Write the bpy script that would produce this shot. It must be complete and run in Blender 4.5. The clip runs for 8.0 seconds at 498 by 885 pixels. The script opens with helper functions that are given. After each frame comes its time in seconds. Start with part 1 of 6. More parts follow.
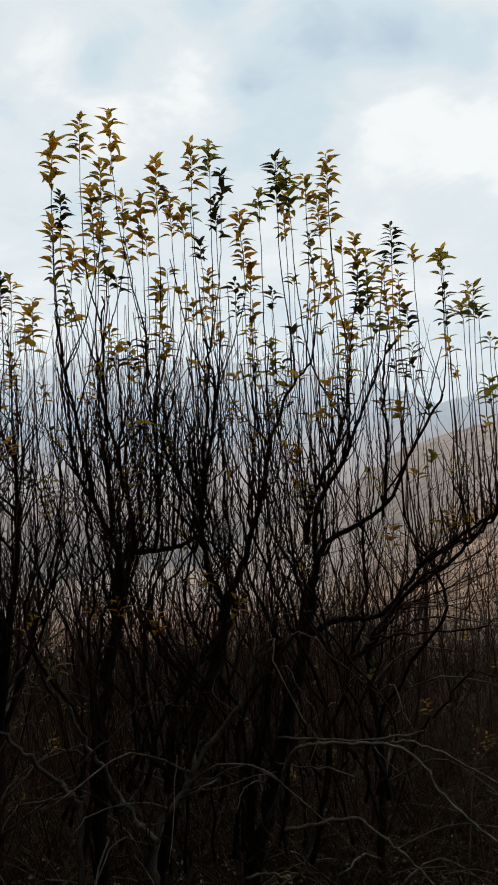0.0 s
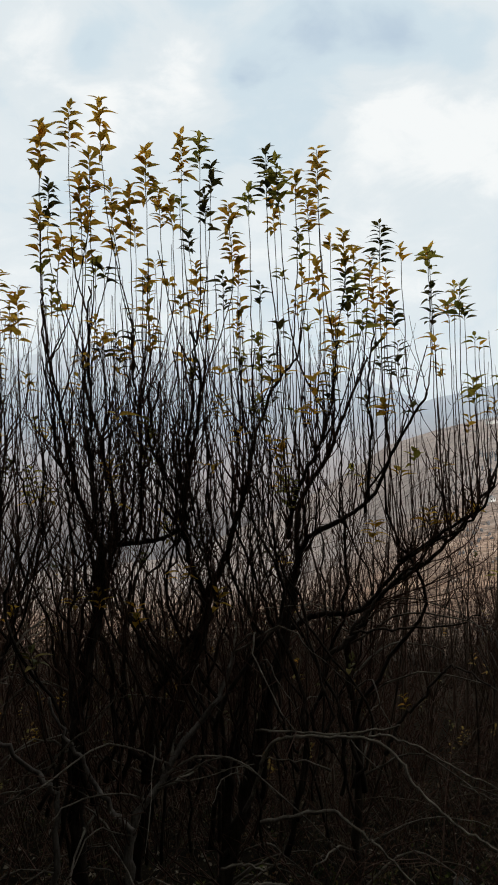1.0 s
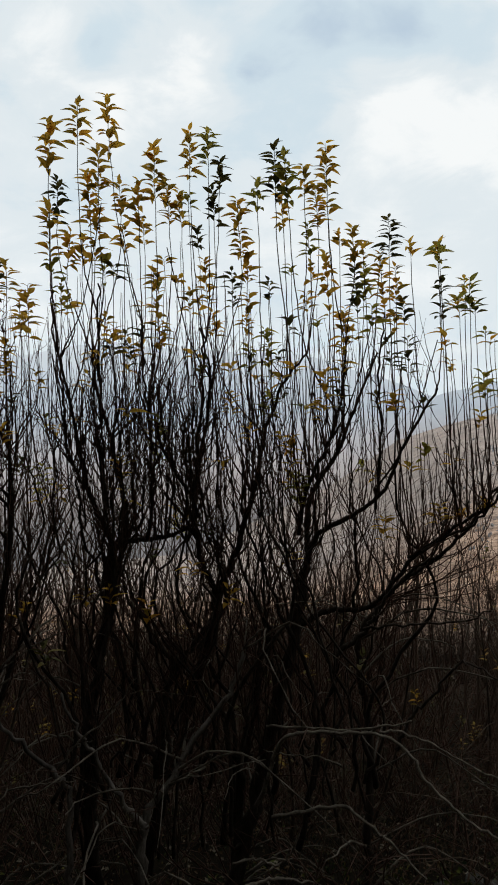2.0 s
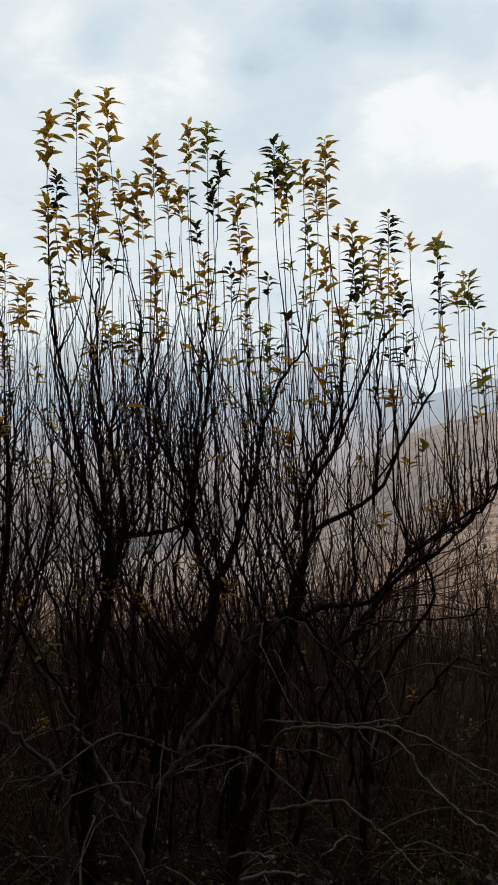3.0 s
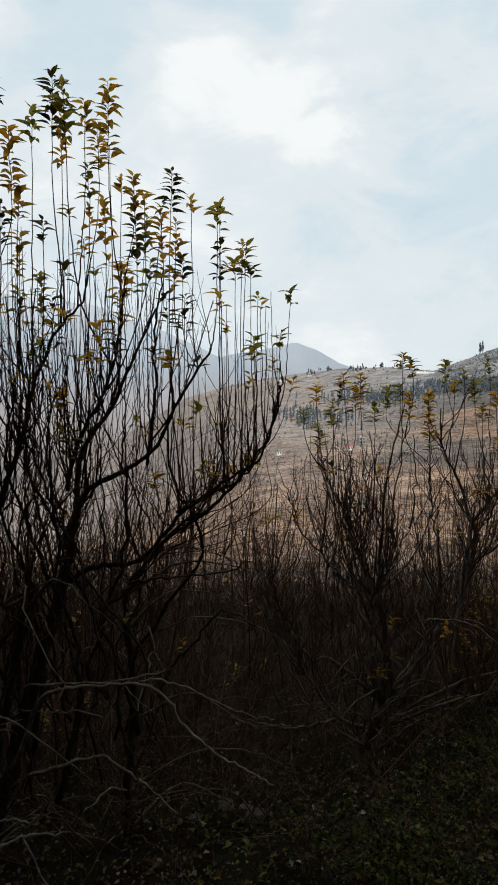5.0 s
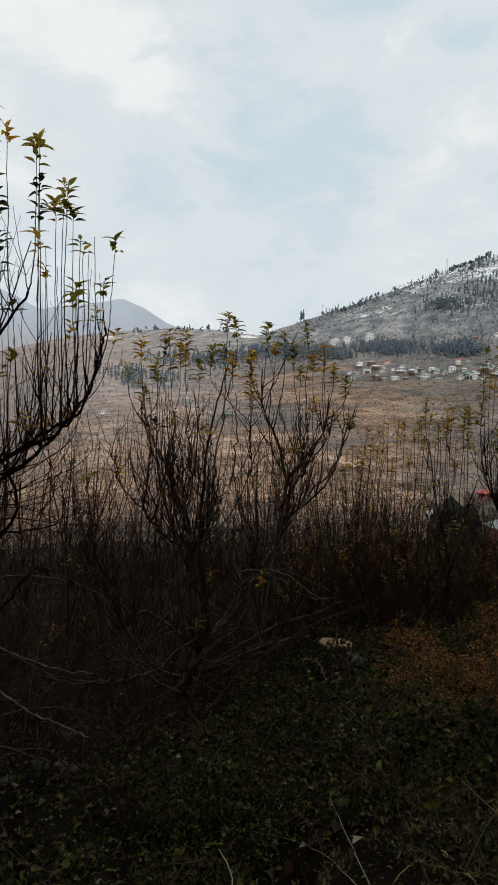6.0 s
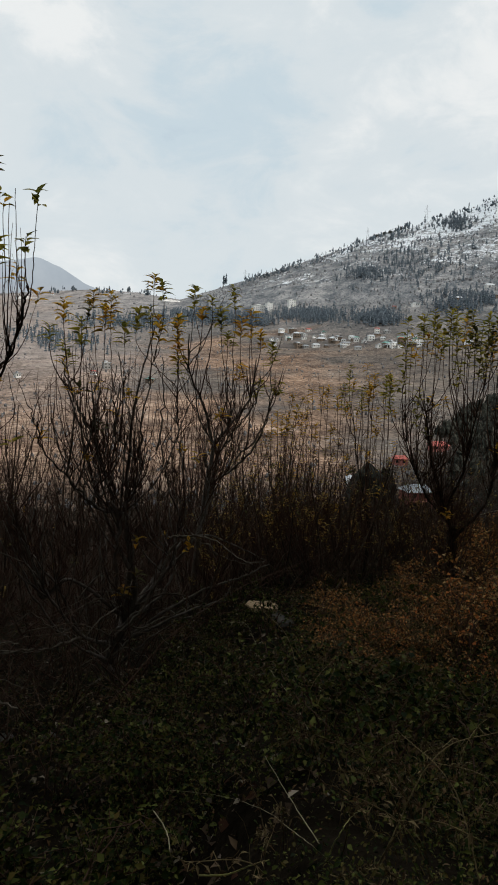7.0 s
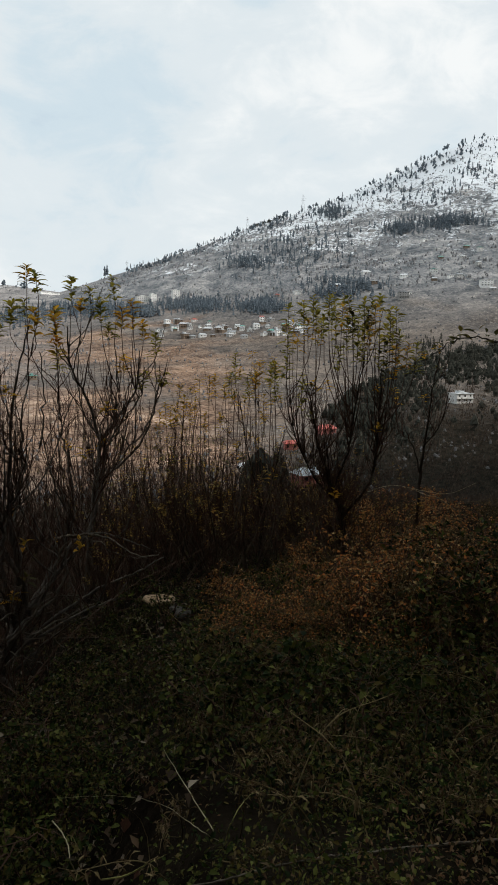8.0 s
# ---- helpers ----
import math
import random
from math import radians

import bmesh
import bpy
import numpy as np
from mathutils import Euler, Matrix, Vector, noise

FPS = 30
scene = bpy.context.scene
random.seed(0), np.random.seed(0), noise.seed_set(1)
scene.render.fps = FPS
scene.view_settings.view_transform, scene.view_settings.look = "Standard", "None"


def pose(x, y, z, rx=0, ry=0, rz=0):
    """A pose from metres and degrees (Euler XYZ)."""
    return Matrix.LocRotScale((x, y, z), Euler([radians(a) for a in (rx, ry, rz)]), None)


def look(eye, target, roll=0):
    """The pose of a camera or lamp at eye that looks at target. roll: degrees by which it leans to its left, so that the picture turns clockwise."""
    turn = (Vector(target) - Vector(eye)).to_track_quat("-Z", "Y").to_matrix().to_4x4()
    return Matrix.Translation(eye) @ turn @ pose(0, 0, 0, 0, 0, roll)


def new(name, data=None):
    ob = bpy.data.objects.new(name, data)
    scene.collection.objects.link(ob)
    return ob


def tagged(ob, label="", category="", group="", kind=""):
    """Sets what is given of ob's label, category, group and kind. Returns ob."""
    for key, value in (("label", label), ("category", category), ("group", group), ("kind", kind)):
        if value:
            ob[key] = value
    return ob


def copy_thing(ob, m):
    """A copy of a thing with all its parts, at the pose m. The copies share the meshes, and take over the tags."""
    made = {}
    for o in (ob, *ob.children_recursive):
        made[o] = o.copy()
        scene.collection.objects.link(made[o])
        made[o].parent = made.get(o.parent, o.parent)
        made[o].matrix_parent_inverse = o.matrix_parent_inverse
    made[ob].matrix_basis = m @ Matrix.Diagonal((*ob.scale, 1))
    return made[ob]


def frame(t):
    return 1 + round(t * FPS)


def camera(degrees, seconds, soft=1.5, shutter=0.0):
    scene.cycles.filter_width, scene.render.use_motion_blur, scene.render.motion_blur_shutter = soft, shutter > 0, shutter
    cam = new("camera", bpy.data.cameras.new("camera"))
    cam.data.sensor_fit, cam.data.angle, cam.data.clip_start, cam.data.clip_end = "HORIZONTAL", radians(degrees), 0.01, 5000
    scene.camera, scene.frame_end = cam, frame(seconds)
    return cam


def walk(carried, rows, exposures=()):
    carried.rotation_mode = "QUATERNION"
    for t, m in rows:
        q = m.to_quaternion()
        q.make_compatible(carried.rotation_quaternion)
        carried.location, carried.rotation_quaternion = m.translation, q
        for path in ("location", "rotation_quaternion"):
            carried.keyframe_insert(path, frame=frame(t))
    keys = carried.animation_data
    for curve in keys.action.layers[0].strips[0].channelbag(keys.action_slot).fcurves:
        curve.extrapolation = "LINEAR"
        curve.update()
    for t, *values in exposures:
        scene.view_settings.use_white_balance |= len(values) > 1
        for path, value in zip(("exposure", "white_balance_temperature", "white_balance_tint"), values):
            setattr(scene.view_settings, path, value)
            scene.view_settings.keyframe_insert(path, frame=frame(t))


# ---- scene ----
cam = camera(41.08, 8.0, 1.8)


def aim(x, y, z, yaw, pitch, roll):
    """The camera at a place, turned left by yaw, up by pitch, and leaning by roll."""
    a, e = radians(yaw), radians(pitch)
    eye = Vector((x, y, z))
    return look(eye, eye + Vector((-math.sin(a) * math.cos(e), math.cos(a) * math.cos(e), math.sin(e))), roll)


PATH = [
    (0, -0.004, 0.012, 1.696, -0.16, 4.06, -2.96),
    (0.5, -0.003, 0.007, 1.701, -0.64, 3.78, -2.39),
    (1, 0.002, 0.006, 1.697, -1.41, 3.48, -1.83),
    (1.5, 0.003, 0.004, 1.687, -0.50, 3.54, -1.75),
    (1.7, -0.002, 0.007, 1.700, -0.74, 3.25, -2.00),
    (2.8, 0.001, -0.005, 1.702, -0.00, 3.03, -2.17),
    (3, 0.008, 0.004, 1.691, -0.63, 2.86, -1.80),
    (3.5, -0.000, 0.000, 1.700, -0.97, 3.23, -1.66),
    (4, 0.033, 0.006, 1.684, -5.31, 2.22, -0.58),
    (4.5, 0.066, 0.011, 1.697, -12.38, -0.07, -0.17),
    (5, 0.109, 0.014, 1.697, -18.72, -1.02, -0.31),
    (5.2, 0.133, 0.020, 1.684, -21.91, -1.61, -0.40),
    (6.3, 0.125, 0.023, 1.651, -35.97, -4.95, 2.24),
    (6.5, 0.111, 0.039, 1.653, -36.58, -5.34, 2.36),
    (7, 0.095, 0.082, 1.644, -40.62, -6.97, 2.50),
    (7.5, 0.118, 0.094, 1.635, -45.42, -7.45, 1.84),
    (8, 0.144, 0.066, 1.634, -49.96, -7.56, 0.42),
]
walk(cam, [(row[0], aim(*row[1:])) for row in PATH], [(0, 0.0), (5.2, 0.0), (6.3, -0.14), (7.0, -0.14), (7.5, 0.0), (8, 0.0)])

EYE = Vector((0, 0, 1.7))

# ---- world, sun ----
world = bpy.data.worlds.new("overcast_sky")
scene.world = world
world.use_nodes = True
wt = world.node_tree
wt.nodes.clear()


def wire(tree, kind, values=None):
    """A node with its input values or links, by socket name or index."""
    n = tree.nodes.new(kind)
    for k, v in (values or {}).items():
        if isinstance(v, bpy.types.NodeSocket):
            tree.links.new(v, n.inputs[k])
        else:
            n.inputs[k].default_value = v
    return n


def ramp(tree, fac, stops, interpolation="LINEAR"):
    n = wire(tree, "ShaderNodeValToRGB", {0: fac})
    cr = n.color_ramp
    cr.interpolation = interpolation
    while len(cr.elements) < len(stops):
        cr.elements.new(0.5)
    for e, (p, c) in zip(cr.elements, stops):
        e.position = p
        e.color = (*c, 1) if len(c) == 3 else (c[0], c[0], c[0], 1)
    return n.outputs[0]


def maths(tree, op, a, b=0.0, c=0.0, clamp=False):
    n = wire(tree, "ShaderNodeMath", {0: a, 1: b, 2: c})
    n.operation, n.use_clamp = op, clamp
    return n.outputs[0]


def vectors(tree, op, a, b=(0, 0, 0)):
    n = wire(tree, "ShaderNodeVectorMath", {0: a, 1: b})
    n.operation = op
    return n.outputs["Value"] if op in ("DISTANCE", "LENGTH") else n.outputs[0]


def blend(tree, fac, a, b, mode="MIX"):
    n = tree.nodes.new("ShaderNodeMix")
    n.data_type, n.blend_type = "RGBA", mode
    for k, v in ((0, fac), (6, a), (7, b)):
        if isinstance(v, bpy.types.NodeSocket):
            tree.links.new(v, n.inputs[k])
        else:
            n.inputs[k].default_value = v
    return n.outputs[2]


def noise_tex(tree, vector, scale, detail=4.0, rough=0.55, distort=0.0):
    return wire(tree, "ShaderNodeTexNoise", {"Vector": vector, "Scale": scale, "Detail": detail, "Roughness": rough, "Distortion": distort}).outputs[0]


SUN_AZ, SUN_EL = 150.0, 34.0
sky = wire(wt, "ShaderNodeTexSky")
sky.sky_type, sky.sun_disc, sky.dust_density = "NISHITA", False, 3.0
sky.sun_elevation, sky.sun_rotation = radians(SUN_EL), radians(SUN_AZ)
way = wire(wt, "ShaderNodeTexCoord").outputs["Generated"]
flat = wire(wt, "ShaderNodeMapping", {"Vector": way, "Scale": (1, 1, 1.9), "Location": (0.3, 0.1, 0.0)}).outputs[0]
billow = noise_tex(wt, flat, 3.1, 5, 0.5, 0.25)
wisp = noise_tex(wt, flat, 7.0, 7, 0.62, 0.4)


def cloud_bank(bearing, elevation, width):
    """A soft round mass of cloud in one direction of the sky."""
    a, e = radians(bearing), radians(elevation)
    d = vectors(wt, "DISTANCE", way, (math.sin(a) * math.cos(e), math.cos(a) * math.cos(e), math.sin(e)))
    n = wire(wt, "ShaderNodeMapRange", {"Value": d, "From Min": 0.0, "From Max": radians(width), "To Min": 1.0, "To Max": 0.0})
    n.interpolation_type = "SMOOTHSTEP"
    return n.outputs[0]


cover = maths(wt, "MULTIPLY_ADD", maths(wt, "SUBTRACT", billow, 0.5), 0.36, 0.54)
cover = maths(wt, "MULTIPLY_ADD", maths(wt, "SUBTRACT", wisp, 0.5), 0.38, cover)
BANKS = ((13.2, 28.6, 5.5, 0.14), (18.2, 27.6, 6.0, 0.11), (22.1, 25.4, 6.5, 0.10), (27.8, 23.8, 7.0, 0.08), (-10.1, 29.5, 5.5, 0.13), (-4.0, 32.5, 5.0, 0.12), (-16.7, 34.5, 6.0, 0.08),
         (8.8, 35.1, 6.0, -0.17), (15.7, 34.0, 4.5, -0.17), (2.4, 32.8, 4.5, -0.13), (-11.5, 33.4, 3.0, -0.12), (20.5, 31.8, 4.0, -0.14), (-1.1, 38.1, 5.0, -0.12),
         (26.2, 24.8, 6.0, 0.04), (50.7, 21.4, 8.0, 0.04), (58.0, 22.6, 8.0, 0.08), (67.0, 22.8, 8.0, 0.10), (38.9, 16.3, 10.0, -0.03), (24.0, 19.2, 6.0, -0.05))
for bearing, elevation, width, gain in BANKS:
    edge = maths(wt, "MULTIPLY", cloud_bank(bearing, elevation, width), maths(wt, "MULTIPLY_ADD", wisp, 1.6, 0.2))
    cover = maths(wt, "ADD", cover, maths(wt, "MULTIPLY", edge, gain))
height = wire(wt, "ShaderNodeSeparateXYZ", {0: way}).outputs[2]
low = wire(wt, "ShaderNodeMapRange", {"Value": height, "From Min": 0.12, "From Max": 0.5, "To Min": 0.03, "To Max": 0.0}).outputs[0]
cover = maths(wt, "ADD", cover, low)
cloud = ramp(wt, cover, [(0.34, (0.50, 0.625, 0.765)), (0.46, (0.65, 0.765, 0.835)), (0.56, (0.765, 0.835, 0.87)), (0.70, (0.945, 0.97, 0.97))], "EASE")
thick = ramp(wt, cover, [(0.25, (0.7,)), (0.45, (0.97,))])
blue = wire(wt, "ShaderNodeBackground", {"Color": sky.outputs[0], "Strength": 0.09})
grey = wire(wt, "ShaderNodeBackground", {"Color": cloud, "Strength": 1.0})
both = wire(wt, "ShaderNodeMixShader", {0: thick, 1: blue.outputs[0], 2: grey.outputs[0]})
wire(wt, "ShaderNodeOutputWorld", {0: both.outputs[0]})

sun = new("sun", bpy.data.lights.new("sun", "SUN"))
sun.data.energy, sun.data.angle, sun.data.color = 2.3, radians(12), (1.0, 0.95, 0.88)
a, e = radians(SUN_AZ), radians(SUN_EL)
sun.matrix_world = look((0, 0, 60), (-math.sin(a) * math.cos(e), -math.cos(a) * math.cos(e), 60 - math.sin(e)))

# ---- materials ----


def weathered(name, dark, light, scale, rough=0.9, bump=0.4, vary=0.0, depth=0.01, stretch=(1, 1, 1)):
    """A surface of two tones mixed at two scales, with a fine relief; vary: how far objects differ."""
    m = bpy.data.materials.new(name)
    m.use_nodes = True
    t = m.node_tree
    p = t.nodes["Principled BSDF"]
    v = wire(t, "ShaderNodeMapping", {"Vector": wire(t, "ShaderNodeTexCoord").outputs["Object"], "Scale": stretch}).outputs[0]
    big, fine = noise_tex(t, v, scale), noise_tex(t, v, scale * 7, 5, 0.6)
    mixed = maths(t, "ADD", maths(t, "MULTIPLY", big, 0.6), maths(t, "MULTIPLY", fine, 0.4))
    colour = ramp(t, mixed, [(0.36, dark), (0.64, light)])
    if vary:
        chance = wire(t, "ShaderNodeObjectInfo").outputs["Random"]
        value = wire(t, "ShaderNodeMapRange", {"Value": chance, "To Min": 1 - vary, "To Max": 1 + vary}).outputs[0]
        colour = wire(t, "ShaderNodeHueSaturation", {"Value": value, "Color": colour}).outputs[0]
    t.links.new(colour, p.inputs["Base Color"])
    p.inputs["Roughness"].default_value = rough
    p.inputs["Specular IOR Level"].default_value = 0.5 if rough < 0.7 else 0.04
    if bump:
        t.links.new(wire(t, "ShaderNodeBump", {"Strength": bump, "Distance": depth, "Height": fine}).outputs[0], p.inputs["Normal"])
    return m


def leafy(name, tones, see_through=0.35, rough=0.55, scale=25):
    """Leaves: each takes a tone of its own by chance, spotted and thin enough to let light through."""
    m = bpy.data.materials.new(name)
    m.use_nodes = True
    t = m.node_tree
    p = t.nodes["Principled BSDF"]
    chance = maths(t, "FRACT", maths(t, "ADD", wire(t, "ShaderNodeObjectInfo").outputs["Random"], wire(t, "ShaderNodeNewGeometry").outputs["Random Per Island"]))
    steps = [((i + 0.5) / len(tones), c) for i, c in enumerate(tones)]
    colour = ramp(t, chance, steps)
    spots = noise_tex(t, wire(t, "ShaderNodeTexCoord").outputs["Object"], scale, 5, 0.6)
    colour = blend(t, ramp(t, spots, [(0.58, (0.0,)), (0.74, (0.5,))]), colour, (0.075, 0.04, 0.018, 1))
    t.links.new(colour, p.inputs["Base Color"])
    p.inputs["Roughness"].default_value = rough
    p.inputs["Specular IOR Level"].default_value = 0.03
    t.links.new(wire(t, "ShaderNodeBump", {"Strength": 0.4, "Distance": 0.002, "Height": spots}).outputs[0], p.inputs["Normal"])
    back = wire(t, "ShaderNodeBsdfTranslucent", {"Color": colour})
    mix = wire(t, "ShaderNodeMixShader", {0: see_through, 1: p.outputs[0], 2: back.outputs[0]})
    t.links.new(mix.outputs[0], t.nodes["Material Output"].inputs[0])
    return m


BARK = weathered("bark", (0.016, 0.012, 0.009), (0.075, 0.056, 0.042), 18, 0.92, 0.8, 0.2, 0.006, (1, 1, 0.3))
TWIG = weathered("young_bark", (0.055, 0.028, 0.02), (0.14, 0.08, 0.056), 22, 0.8, 0.3, 0.2, 0.003, (1, 1, 0.4))
DEADWOOD = weathered("dead_wood", (0.05, 0.04, 0.03), (0.24, 0.195, 0.15), 12, 0.95, 0.7, 0.15, 0.005)
LEAF = leafy("autumn_leaf", [(0.28, 0.18, 0.025), (0.66, 0.37, 0.045), (0.78, 0.43, 0.05), (0.72, 0.34, 0.035), (0.20, 0.14, 0.024), (0.70, 0.39, 0.05), (0.50, 0.29, 0.035)], 0.72)
RUSSET = leafy("russet_leaf", [(0.26, 0.13, 0.035), (0.42, 0.24, 0.05), (0.16, 0.08, 0.03), (0.50, 0.32, 0.07), (0.22, 0.17, 0.045)], 0.45)
LEAF_GREEN = leafy("late_green_leaf", [(0.075, 0.070, 0.024), (0.11, 0.10, 0.03), (0.22, 0.165, 0.04), (0.08, 0.075, 0.026)], 0.3)
LEAF_OLIVE = leafy("olive_leaf", [(0.30, 0.25, 0.04), (0.44, 0.35, 0.055), (0.19, 0.175, 0.032), (0.54, 0.40, 0.065), (0.15, 0.145, 0.03)], 0.62)
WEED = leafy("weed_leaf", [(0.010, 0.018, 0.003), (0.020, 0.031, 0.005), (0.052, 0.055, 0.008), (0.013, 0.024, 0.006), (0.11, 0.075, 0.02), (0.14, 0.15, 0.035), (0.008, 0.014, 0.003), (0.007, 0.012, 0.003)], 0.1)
YELLOWED = leafy("yellowing_weed_leaf", [(0.05, 0.055, 0.012), (0.09, 0.08, 0.02), (0.03, 0.038, 0.009), (0.13, 0.10, 0.035)], 0.12)
PALESTALK = leafy("pale_stalk", [(0.46, 0.39, 0.24), (0.58, 0.50, 0.32), (0.34, 0.27, 0.15)], 0.2, 0.7, 60)
RUST = leafy("rust_leaf", [(0.58, 0.19, 0.055), (0.64, 0.30, 0.085), (0.22, 0.085, 0.032), (0.66, 0.44, 0.19), (0.10, 0.055, 0.022), (0.13, 0.10, 0.036), (0.30, 0.13, 0.05)], 0.4)
WITHERED = leafy("withered_leaf", [(0.12, 0.06, 0.028), (0.17, 0.10, 0.05), (0.06, 0.03, 0.016), (0.23, 0.16, 0.09), (0.04, 0.03, 0.013)], 0.2)
STRAW = leafy("dry_grass", [(0.14, 0.095, 0.045), (0.34, 0.25, 0.125), (0.07, 0.045, 0.02), (0.05, 0.04, 0.016), (0.10, 0.06, 0.028)], 0.2, 0.8, 60)
LITTER = leafy("fallen_leaf", [(0.07, 0.04, 0.02), (0.16, 0.11, 0.07), (0.04, 0.025, 0.016), (0.32, 0.26, 0.19), (0.05, 0.022, 0.014)], 0.1, 0.8)
STONE = weathered("field_stone", (0.04, 0.036, 0.03), (0.12, 0.105, 0.09), 6, 0.95, 0.6, 0.25, 0.02)
# the blue-grey of distance haze is mixed into the conifer colour
HAZY_WOODS = weathered("hazed_conifer", (0.075, 0.094, 0.112), (0.145, 0.17, 0.19), 0.4, 0.95, 0.3, 0.3, 0.3)
SCRUBBARK = weathered("thicket_bark", (0.055, 0.040, 0.030), (0.17, 0.125, 0.09), 14, 0.92, 0.6, 0.25, 0.006, (1, 1, 0.3))
GREYBARK = weathered("grey_bark", (0.07, 0.058, 0.048), (0.24, 0.20, 0.165), 14, 0.92, 0.8, 0.2, 0.006, (1, 1, 0.3))
# bush colour paled towards blue-grey, with the haze of the far slopes in it
HAZY_SCRUB = weathered("far_scrub", (0.15, 0.152, 0.16), (0.31, 0.295, 0.288), 0.12, 0.95, 0.3, 0.2, 0.3)

# ---- ground ----
BEARINGS = (-180, -25, -5, 7.5, 13.3, 17.4, 20, 22.9, 26.8, 30.6, 34.3, 37.1, 40.9, 45.9, 49.9, 54.5, 58.4, 61.7, 64.3, 66.8, 70, 77, 100, 180)
SKYLINE = (12, -7, -6, -0.6, 3, 4.1, 4.6, 5.0, 5.4, 5.4, 5.0, 5.9, 7.2, 8.9, 10.4, 11.8, 13.0, 14.3, 15.3, 16.1, 16.7, 17.5, 20, 12)


def ease(a, b, x):
    t = np.clip((x - a) / (b - a), 0, 1)
    return t * t * (3 - 2 * t)


def hashed(i, j, seed):
    h = np.sin(i * 127.1 + j * 311.7 + seed * 74.7) * 43758.5453
    return h - np.floor(h)


def lumps(x, y, seed=0, octaves=4):
    """Smooth noise from -1 to 1, each octave half as wide and half as high."""
    total, gain = 0.0, 1.0
    for o in range(octaves):
        i, j = np.floor(x), np.floor(y)
        u, v = x - i, y - j
        u, v = u * u * (3 - 2 * u), v * v * (3 - 2 * v)
        a, b = hashed(i, j, seed + o), hashed(i + 1, j, seed + o)
        c, d = hashed(i, j + 1, seed + o), hashed(i + 1, j + 1, seed + o)
        total = total + gain * (2 * (a + (b - a) * u + (c - a) * v + (a - b - c + d) * u * v) - 1)
        x, y, gain = x * 2.03 + 11.3, y * 2.03 - 7.9, gain / 2
    return total / 1.8


def ground_z(x, y):
    """The lie of the land: an orchard slope, a valley, far hills, and an unseen steep rise behind, added to shade the
    foreground.
    """
    x, y = np.asarray(x, float), np.asarray(y, float)
    r = np.hypot(x, y) + 1e-6
    az = np.degrees(np.arctan2(x, y))
    # unseen rise behind and to the sides, added to keep light off the orchard
    back = np.maximum(ease(78, 105, az), ease(29, 60, -az))
    near = -(0.30 - 0.135 * ease(29, 44, az))
    near = near * (1 - back) + 1.5 * back
    top = np.tan(np.radians(np.interp(az, BEARINGS, SKYLINE)))
    hill = ease(2, 22, az)
    right = ease(35, 60, az)
    steps = [(9, near), (20, -0.23 + 0.09 * right), (50, -0.25 + 0.06 * right), (110, -0.23 + 0.02 * right), (200, -0.205),
             (520, -0.16 + 0.13 * hill), (950, top * 0.33 * hill + (1 - hill) * -0.12), (1700, top), (2600, top - 0.08), (4600, top - 0.16)]
    lr = np.log(r)
    tan = near * 1.0
    for (r0, t0), (r1, t1) in zip(steps, steps[1:]):
        w = np.clip((lr - math.log(r0)) / (math.log(r1) - math.log(r0)), 0, 1)
        w = w * w * (3 - 2 * w) if r1 <= 200 else w
        front = t0 + (t1 - t0) * w
        tan = np.where(r > r0, front, tan)
    shade_bank = 1.5 - 1.25 * ease(40, 400, r)
    tan = tan * (1 - back) + shade_bank * back
    z = tan * r * ease(0.2, 2.5, r)
    z = z + 0.6 * ease(0.4, 1.0, r) * (1 - ease(1.5, 5.0, r)) * ease(34, 50, az) * (1 - ease(95, 120, az))
    rough = lumps(x / 2.2, y / 2.2, 3) * 0.10 * ease(1, 4, r)
    rough = rough + lumps(x / 45, y / 45, 9) * 2.2 * ease(60, 220, r)
    gully = (0.5 - np.abs(lumps(x / 240, y / 240, 21, 5))) * 34 * ease(650, 1200, r) * ease(24, 45, az)
    crest = 1 - 0.75 * ease(1350, 1650, r) * (1 - ease(1750, 2200, r))
    return z + rough * crest + gully * crest


def spot(bearing, elevation, distance):
    """The place seen from the standpoint in that direction, at that level distance."""
    a = radians(bearing)
    return Vector((math.sin(a) * distance, math.cos(a) * distance, EYE.z + math.tan(radians(elevation)) * distance))


def on_ground(bearing, distance, lift=0.0):
    a = radians(bearing)
    x, y = math.sin(a) * distance, math.cos(a) * distance
    return Vector((x, y, float(ground_z(x, y)) + lift))


REACH = np.exp(np.linspace(math.log(70), math.log(1700), 900))


def on_slope(bearing, elevation):
    """The nearest place of the far slopes that shows at that elevation."""
    a = radians(bearing)
    z = ground_z(np.sin(a) * REACH, np.cos(a) * REACH)
    seen = (z - EYE.z) / REACH
    k = int(np.argmax(seen >= math.tan(radians(elevation)))) or len(REACH) - 4
    return on_ground(bearing, float(REACH[k]))


def mesh_of(name, verts, faces, material, smooth=True):
    me = bpy.data.meshes.new(name)
    me.from_pydata([tuple(v) for v in verts], [], faces)
    me.materials.append(material)
    if smooth:
        me.polygons.foreach_set("use_smooth", [True] * len(me.polygons))
    me.update()
    return me


